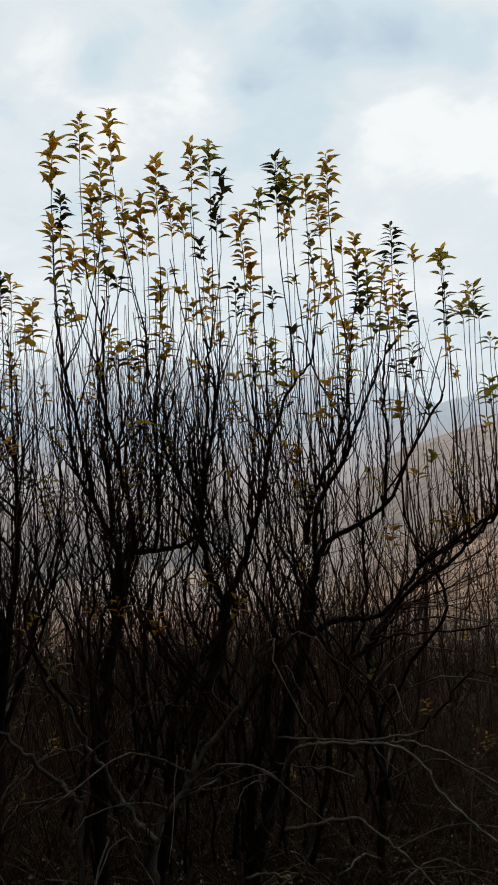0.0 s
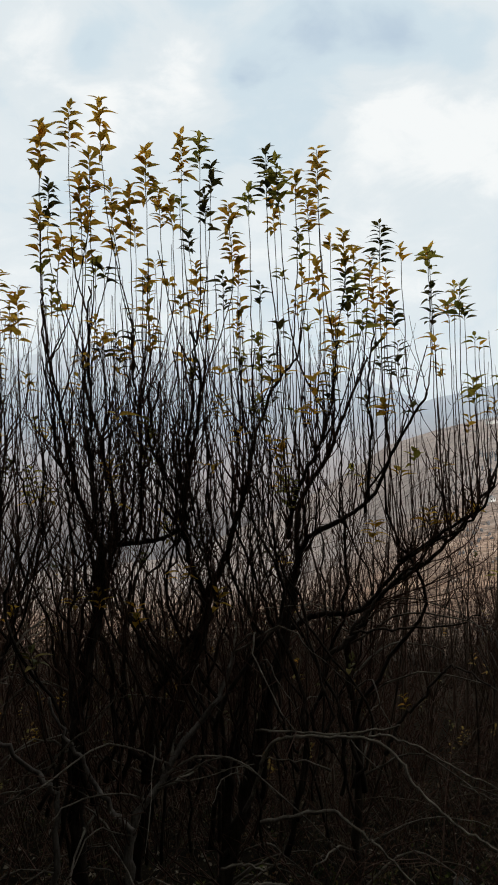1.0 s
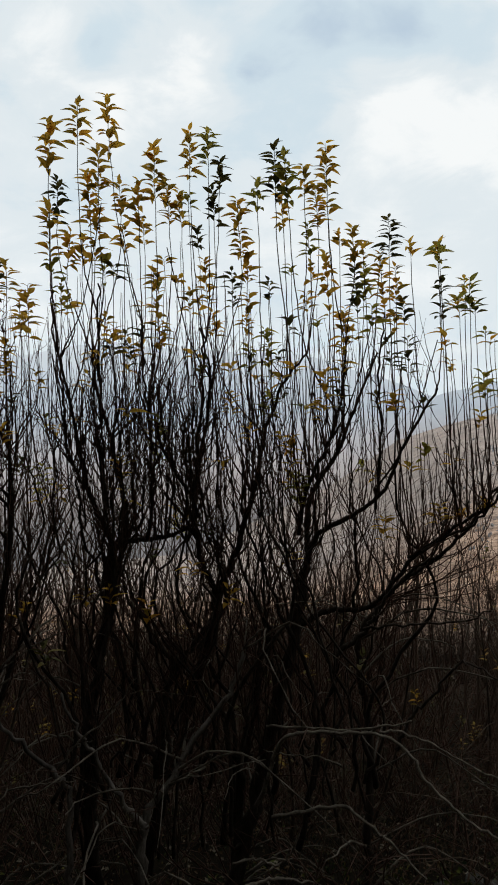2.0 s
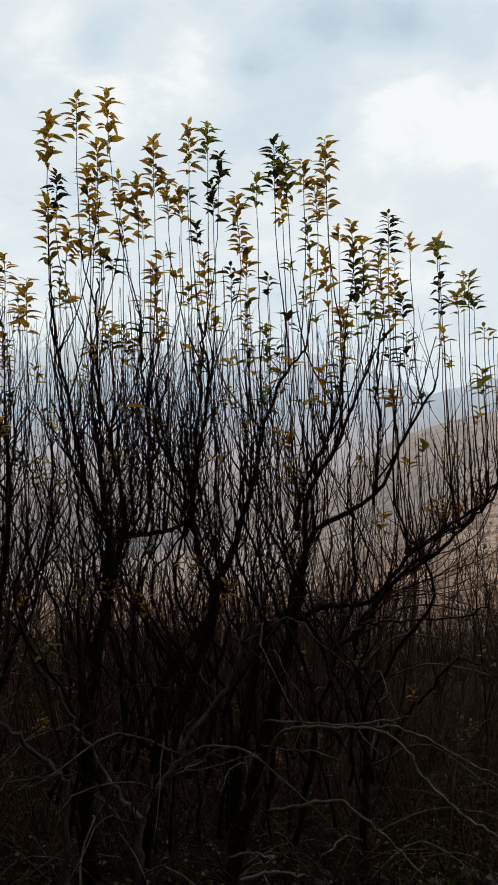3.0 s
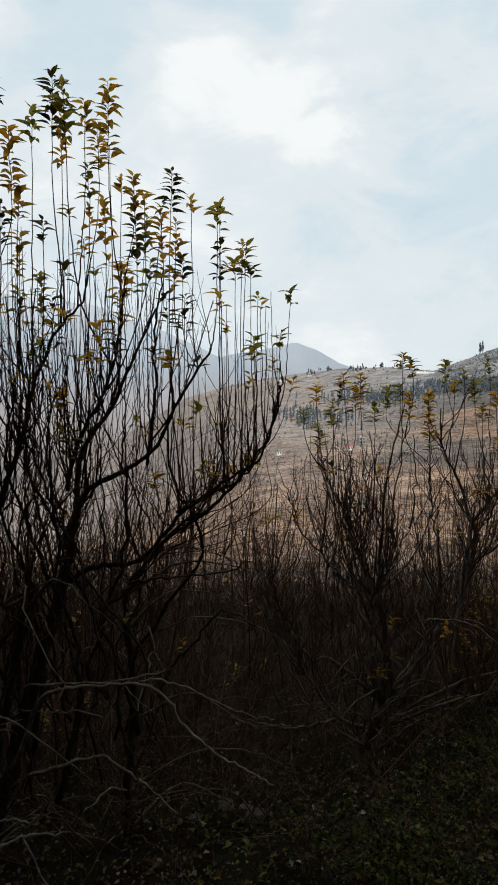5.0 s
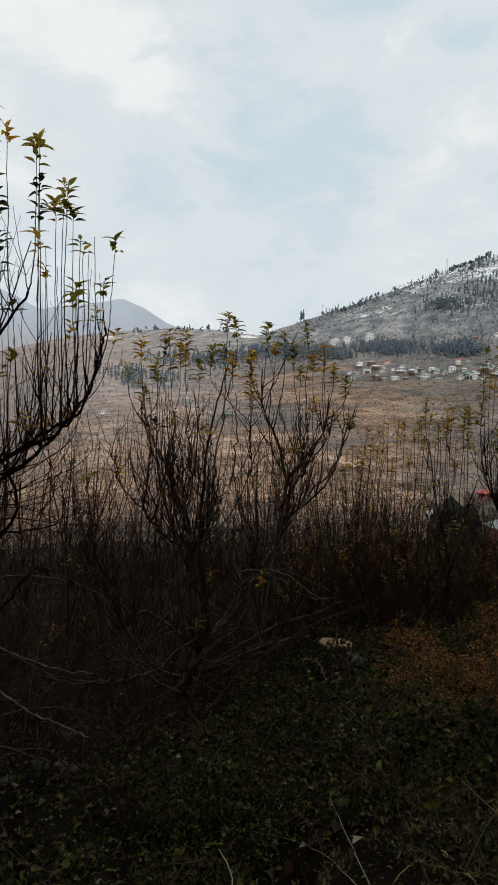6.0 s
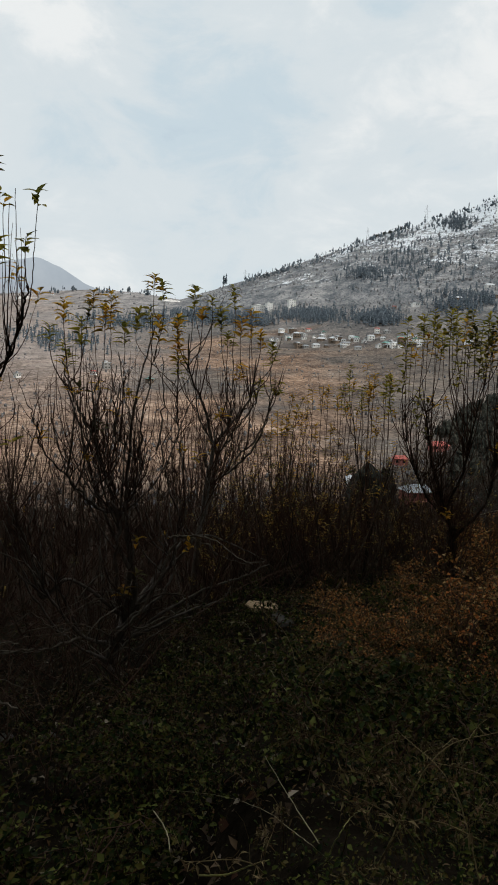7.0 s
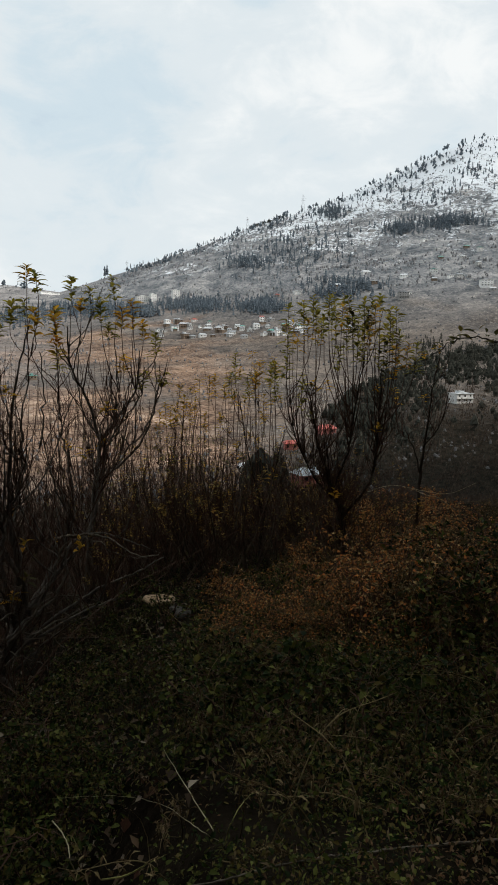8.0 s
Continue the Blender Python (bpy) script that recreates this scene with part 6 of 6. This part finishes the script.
def shrubs():
    rng = random.Random(51)
    rusty = [shrub("dry_shrub", 52 + i, "rust-brown withered shrub with fine dry leaves", "dry shrubs", 9, 0.95, 0.7, RUST, 0.040, 56, TWIG) for i in range(3)]
    rusty.append(shrub("dry_shrub", 58, "straw-coloured withered shrub with fine dry stems", "dry shrubs", 10, 0.9, 0.7, STRAW, 0.024, 66, STRAW))
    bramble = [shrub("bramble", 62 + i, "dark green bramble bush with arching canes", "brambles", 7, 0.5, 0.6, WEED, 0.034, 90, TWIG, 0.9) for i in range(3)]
    lots = [[], [], [], []]
    for _ in range(120):
        b = rng.triangular(44.5, 76, 61)
        r = rng.uniform(5.6, 17.0) if b > 59 else rng.uniform(5.4, 9.2)
        lots[rng.choice((0, 1, 2, 0, 3, 3, 3))].append((b, r, rng.uniform(0, 360), rng.uniform(0.6, 1.05) if b > 59 else rng.uniform(0.32, 0.62)))
    for _ in range(16):
        lots[rng.randrange(3)].append((rng.uniform(46, 66), rng.uniform(5.2, 6.8), rng.uniform(0, 360), rng.uniform(0.35, 0.6)))
    for proto, places in zip(rusty, lots):
        grow(proto, places)
    lots = [[], [], []]
    for _ in range(50):
        b = rng.uniform(24, 78)
        r = rng.uniform(2.4, 7.0) if b > 34 else rng.uniform(2.4, 4.6)
        lots[rng.randrange(3)].append((b, r, rng.uniform(0, 360), rng.uniform(0.6, 1.15)))
    for b, r, s in ((69.5, 6.2, 1.7), (71.5, 5.6, 1.8), (71, 7.0, 2.0), (74, 6.5, 2.0), (68.5, 5.4, 1.3)):
        lots[rng.randrange(3)].append((b, r, rng.uniform(0, 360), s))
    for proto, places in zip(bramble, lots):
        grow(proto, places)


def stone(name, bearing, distance, size, label, sink=0.3, seed=0, flat=0.55):
    """A weathered stone, split along its bed, half sunk in the soil."""
    rng = random.Random(seed)
    bm = bmesh.new()
    bmesh.ops.create_icosphere(bm, subdivisions=3, radius=0.5)
    off = rng.uniform(0, 50)
    for v in bm.verts:
        n = noise.noise(v.co * 1.7 + Vector((off, 0, 0))) * 0.28 + noise.noise(v.co * 5 + Vector((off, 3, 0))) * 0.07
        v.co *= 1 + n
        v.co.z = max(-0.35, min(0.3 + 0.05 * n, v.co.z))
        v.co = Vector((v.co.x * size, v.co.y * size * rng.uniform(0.999, 1.001) * 0.75, v.co.z * size * flat))
    me = bpy.data.meshes.new(name)
    bm.to_mesh(me)
    bm.free()
    me.materials.append(STONE)
    ob = new(name, me)
    ob.location = on_ground(bearing, distance, size * flat * (0.3 - sink * 0.3))
    ob.rotation_euler = (rng.gauss(0, 0.12), rng.gauss(0, 0.12), rng.uniform(0, 6.28))
    return tagged(ob, label, "stone", "stones among the weeds" if name == "stone" else "")


PALESTONE = weathered("pale_stone", (0.34, 0.22, 0.125), (0.52, 0.37, 0.23), 5, 0.9, 0.5, 0.0, 0.01)


def stones():
    base = stone("stone", 42.5, 7.5, 0.22, "dark field stone under a flat slab", 0.0, 69, 0.6)
    rng = random.Random(3)
    n, h = 9, Heap()
    for z, grow_by in ((-0.028, 0.86), (-0.012, 1.0), (0.014, 0.97), (0.024, 0.84)):
        for k in range(n):
            a = 2 * math.pi * k / n
            rr = (0.20 + 0.045 * math.sin(k * 2.4)) * grow_by * rng.uniform(0.95, 1.05)
            h.verts.append(Vector((math.cos(a) * rr, math.sin(a) * rr * 0.8, z + rng.uniform(-0.006, 0.006))))
    for j in range(3):
        for k in range(n):
            a, b = j * n + k, j * n + (k + 1) % n
            h.faces.append((a, b, b + n, a + n))
    h.faces += [tuple(range(3 * n, 4 * n)), tuple(range(n - 1, -1, -1))]
    slab = tagged(new("flat_rock", h.mesh("flat_rock", PALESTONE, False)), "pale tan flat slab of rock lying on a stone among weeds", "stone")
    slab.location = base.location + Vector((0, 0, 0.105))
    slab.rotation_euler = (-0.03, 0.07, -0.5)
    for i, (b, r, s) in enumerate(((43.4, 7.7, 0.22), (44.0, 7.4, 0.2), (44.7, 7.1, 0.24), (42.9, 7.7, 0.18), (30.8, 5.7, 0.2), (31.6, 5.5, 0.16), (20.0, 5.8, 0.22), (20.8, 5.9, 0.18),
                                  (19.2, 6.1, 0.2), (24.4, 5.9, 0.16), (17.5, 6.2, 0.2), (33.0, 5.6, 0.18), (15.0, 5.9, 0.15))):
        stone("stone", b, r, s, "grey field stone half sunk in leaf litter", 0.4, 70 + i)


def brushwood():
    """Thin dead stems and suckers that crowd the ground between the trees, in clumps."""
    live, dead = Heap(), Heap()
    for rng, b, r in scatter(44, 4300, -27, 64, 5.2, 20, 0.9):
        p = on_ground(b, r, -0.03)
        if b > 30 and r < 6.5 + (b - 30) * 0.16 or lumps(np.array(p.x / 1.3), np.array(p.y / 1.3), 55, 2) < -0.12:
            continue
        h = dead if rng.random() < 0.4 else live
        tall = rng.uniform(0.3, 1.6) * (0.7 if r < 6 else 1)
        a = rng.uniform(0, 6.28)
        d = Vector((math.cos(a), math.sin(a), 0)) * tall * abs(rng.gauss(0, 1.2))
        top = tall * (rng.uniform(0.2, 1.0) if h is dead else 1.0)
        pts = curve([p, p + d * 0.4 + Vector((rng.gauss(0, 0.12), rng.gauss(0, 0.12), tall * 0.6)), p + d + Vector((0, 0, top))], 3, 0.014, rng)
        h.tube(pts, taper(len(pts), rng.uniform(0.004, 0.011), 0.002), 3)
        for _ in range(3):
            q = rng.choice(pts[1:])
            e = q + Vector((rng.gauss(0, 0.17), rng.gauss(0, 0.17), rng.uniform(-0.1, 0.3)))
            h.tube([q, q.lerp(e, 0.5) + Vector((0, 0, 0.02)), e], [0.0035, 0.0028, 0.0015], 3)
    tagged(new("undergrowth", live.mesh("undergrowth", TWIG)), "tangled thin bare stems under the trees", "undergrowth", kind="stuff")
    tagged(new("dead_brush", dead.mesh("dead_brush", DRYSTEM)), "dry brown dead stems tangled under the trees", "undergrowth", kind="stuff")


DRYSTEM = weathered("dry_stem", (0.05, 0.035, 0.024), (0.15, 0.105, 0.072), 16, 0.95, 0.3, 0.0, 0.003)
brushwood()
weeds()
fallen_leaves()
dry_grass()
shrubs()
stones()


def stalk(name, pts, r0, r1, material, label, category, side=0, size=0.03, leaf=None, seed=0):
    """A single stem or long blade, with seed husks or leaflets along it if asked."""
    rng = random.Random(seed)
    pts = [Vector(p) for p in pts]
    base = pts[0].copy()
    line = curve([p - base for p in pts], 8, 0.0007, rng)
    root = thing(name, base, label, category)
    h = Heap()
    h.tube(line, taper(len(line), r0, r1), 6)
    part("stem", h.mesh("stem", material), root)
    if side:
        g = Heap()
        for _ in range(side):
            i = rng.randrange(len(line) // 4, len(line) - 1)
            q = line[i].lerp(line[i + 1], rng.random())
            d = Vector((rng.gauss(0, 1), rng.gauss(0, 1), rng.gauss(0, 0.8))).normalized()
            e = q + d * size * rng.uniform(0.5, 1.6)
            g.tube([q, e], [0.0012, 0.0008], 3)
            g.add(*rng.choice(NARROW), leaf_pose(e, rng.uniform(0, 6.28), rng.gauss(-0.3, 0.6), 0, size * rng.uniform(0.5, 1.1)))
        part("seed_head", g.mesh("seed_head", leaf or STRAW), root, kind="stuff")
    return root


def over(bearing, elevation, share=0.9):
    """A place in that direction, at a share of the way to where the sight line meets the ground."""
    r = 0.5
    while r < 14 and spot(bearing, elevation, r).z > float(ground_z(math.sin(radians(bearing)) * r, math.cos(radians(bearing)) * r)):
        r += 0.02
    return spot(bearing, elevation, r * share)


def loose_stalks():
    stalk("grass_stalk", [over(48.8, -36.6, 0.8), over(46.1, -34.3, 0.8), over(43.6, -31.8, 0.8)], 0.0014, 0.0009, PALESTALK, "straight pale dry grass stalk leaning over weeds", "grass")
    stalk("grass_stalk", [over(49.5, -37.5, 0.97), over(48.1, -36.7, 0.78), over(46.6, -36.2, 0.78), over(43.5, -35.1, 0.78), over(39.1, -34.5, 0.78), over(33.5, -34.2, 0.78)], 0.0010, 0.0004, PALESTALK, "long arching dry grass stalk bowed to the ground", "grass")
    stalk("bent_grass", [over(38.2, -39.5, 0.97), over(40.7, -39.2, 0.8), over(42.7, -38.6, 0.8), over(44.6, -38.0, 0.8)], 0.0038, 0.0009, YELLOWBLADE, "yellow-green broad grass blade leaning over", "grass")
    stalk("bent_grass", [over(49.5, -37.6, 0.97), over(50.5, -35.8, 0.76), over(51.6, -34.6, 0.76), over(52.9, -34.2, 0.76)], 0.0019, 0.0004, YELLOWBLADE, "yellow-green grass blade bent over", "grass")
    stalk("dry_plume", [over(51.4, -29.2, 0.97), over(49.2, -28.2, 0.76), over(45.8, -26.4, 0.76), over(42.7, -24.5, 0.76), over(41.3, -22.3, 0.76), over(39.8, -22.2, 0.76)], 0.0017, 0.0005, PALESTALK, "arching dry plume with feathery seed husks", "grass", 59, 0.020, PALESTALK)
    stalk("dry_plume", [over(48.3, -30.7, 0.97), over(47.4, -29.9, 0.76), over(45.4, -27.4, 0.76), over(42.8, -25.0, 0.76), over(42.1, -24.2, 0.76)], 0.0015, 0.0005, PALESTALK, "arching dry plume with feathery seed husks", "grass", 52, 0.018, PALESTALK)
    stalk("dry_plume", [over(50.9, -29.1, 0.97), over(49.5, -27.8, 0.76), over(47.6, -26.4, 0.76), over(46.2, -26.0, 0.76)], 0.0015, 0.0005, PALESTALK, "pale dry grass plume drooping over weeds", "grass", 52, 0.018, PALESTALK)
    stalk("dry_plume", [over(63.8, -35.8, 0.97), over(60.3, -34.4, 0.76), over(56.0, -33.1, 0.76), over(51.7, -31.3, 0.76), over(47.4, -29.9, 0.76)], 0.0015, 0.0005, STRAW, "long dry plant stem with withered leaflets", "grass", 143, 0.020, WITHERED)
    stalk("dry_plume", [over(61.0, -35.2, 0.97), over(63.1, -32.4, 0.76), over(63.5, -29.4, 0.76), over(62.1, -27.2, 0.76)], 0.0015, 0.0005, STRAW, "tall weed stem with narrow yellow-green leaflets", "grass", 156, 0.020, YELLOWED)
    stalk("dry_plume", [over(66.5, -33.0, 0.97), over(65.4, -30.7, 0.76), over(63.1, -29.8, 0.76), over(61.7, -28.1, 0.76)], 0.0015, 0.0005, STRAW, "weed stem with narrow yellow-green leaflets", "grass", 130, 0.020, YELLOWED)
    stalk("dry_plume", [over(70.6, -33.0, 0.97), over(69.3, -30.1, 0.74), over(68.5, -26.9, 0.74), over(68.4, -23.6, 0.74)], 0.0015, 0.0005, WITHERED, "upright withered weed stem with small dry leaves", "grass", 130, 0.015, WITHERED)
    stalk("dry_plume", [over(57.4, -39.0, 0.97), over(55.4, -37.6, 0.76), over(53.0, -37.4, 0.76), over(50.6, -38.2, 0.76)], 0.0015, 0.0005, STRAW, "dry plant stem with pale withered leaflets", "grass", 104, 0.014, STRAW)
    stalk("dead_stick", [over(44.6, -39.9, 0.8), over(49.6, -39.2, 0.8), over(53.5, -38.5, 0.8), over(57.4, -37.8, 0.8), over(61.2, -37.2, 0.8), over(66.6, -36.2, 0.8), over(72.9, -34.8, 0.8)], 0.0015, 0.0032, DEADWOOD, "pale bare stick lying across withered weeds", "stick", 78, 0.020, WITHERED)
    stalk("dead_stick", [over(51.8, -27.3, 0.97), over(54.1, -26.9, 0.8), over(55.9, -26.7, 0.8), over(58.4, -26.7, 0.8), over(61.2, -26.7, 0.97)], 0.0027, 0.0017, PALESTALK, "pale bent stick over green weeds", "stick")
    stalk("dead_stick", [over(33.9, -35.6, 0.8), over(34.8, -36.4, 0.8), over(35.4, -37.3, 0.8), over(35.6, -38.1, 0.8), over(35.9, -39.0, 0.97)], 0.0031, 0.0022, PALESTALK, "short pale twisted dead stick standing in weeds", "stick")
    stalk("dead_stick", [over(60.3, -11.7, 0.97), over(62.3, -11.1, 0.74), over(64.9, -11.4, 0.74), over(67.0, -11.5, 0.74), over(69.1, -10.5, 0.74)], 0.0035, 0.0017, PALESTALK, "thin pale dead stick caught in dry shrubs", "stick")
    stalk("dead_stick", [over(64.0, -11.2, 0.97), over(65.1, -11.7, 0.74), over(66.2, -11.9, 0.74), over(67.6, -12.8, 0.74)], 0.0031, 0.0017, PALESTALK, "thin pale dead stick caught in dry shrubs", "stick")
    rng = random.Random(90)
    for i in range(170):
        b, r = rng.uniform(44, 78) if i > 20 else rng.uniform(34, 46), rng.uniform(1.3, 6.5)
        p = on_ground(b, r)
        a = rng.uniform(0, 6.28)
        ln = rng.uniform(0.3, 0.75) * (0.6 if r < 2.5 else 1)
        d = Vector((math.cos(a), math.sin(a), 0)) * ln
        stalk("dry_weed", [p, p + d * 0.3 + Vector((0, 0, ln * 0.65)), p + d * 0.8 + Vector((0, 0, ln * 0.8))], 0.0022, 0.0009, STRAW, "dry weed stem with withered leaflets", "grass", 30, 0.024, (STRAW, WITHERED, YELLOWED, WITHERED, STRAW)[i % 5], 100 + i)


YELLOWBLADE = weathered("yellow_blade", (0.22, 0.20, 0.04), (0.36, 0.32, 0.08), 30, 0.6, 0.2)
loose_stalks()

overhang = FruitTree(on_ground(76.6, 4.6), "sapling with a long leafy branch hanging over", seed=17, singles=40, size=0.07)
overhang.stem("trunk", [on_ground(76.6, 4.6), spot(76.8, -14.3, 4.50), spot(75.6, -1.3, 4.40)], 0.02, 0.01, 8)
overhang.stem("branch", path((75.6, -1.3, 4.40), (72.6, 0.8, 4.30), (70.1, 0.2, 4.20), (68.3, 0.6, 4.20), (66.3, 0.0, 4.20), (64.5, -1.5, 4.20), (63.1, -2.4, 4.20)), 0.007, 0.002, 5)
for p, r in overhang.nodes[14::2]:
    overhang.leaves_on([p - Vector((0, 0, 0.02)), p, p + Vector((0.01, 0, 0.03))], 0.05, 0.03, overhang.root, LEAF_GREEN)
overhang.done()

snag = FruitTree(on_ground(64.4, 12.0), "bare crooked small tree without leaves", seed=18, singles=0)
snag.stem("trunk", [on_ground(64.4, 12.0)] + path((64.6, -10.9, 12.00), (64.8, -8.3, 12.00), (65.1, -5.5, 12.00), (65.3, -3.2, 12.00), (65.8, -0.5, 12.00)), 0.034, 0.008, 8)
snag.stem("limb", path((64.6, -9.9, 12.00), (63.8, -7.4, 12.00), (62.8, -6.9, 12.00)), 0.016, 0.005)
snag.stem("limb", path((64.8, -7.8, 12.00), (66.1, -5.8, 12.00), (66.7, -2.8, 12.00)), 0.015, 0.005)
snag.bare(30, 0.3, 0.9, thick=0.008, upto=2.0)
snag.done()
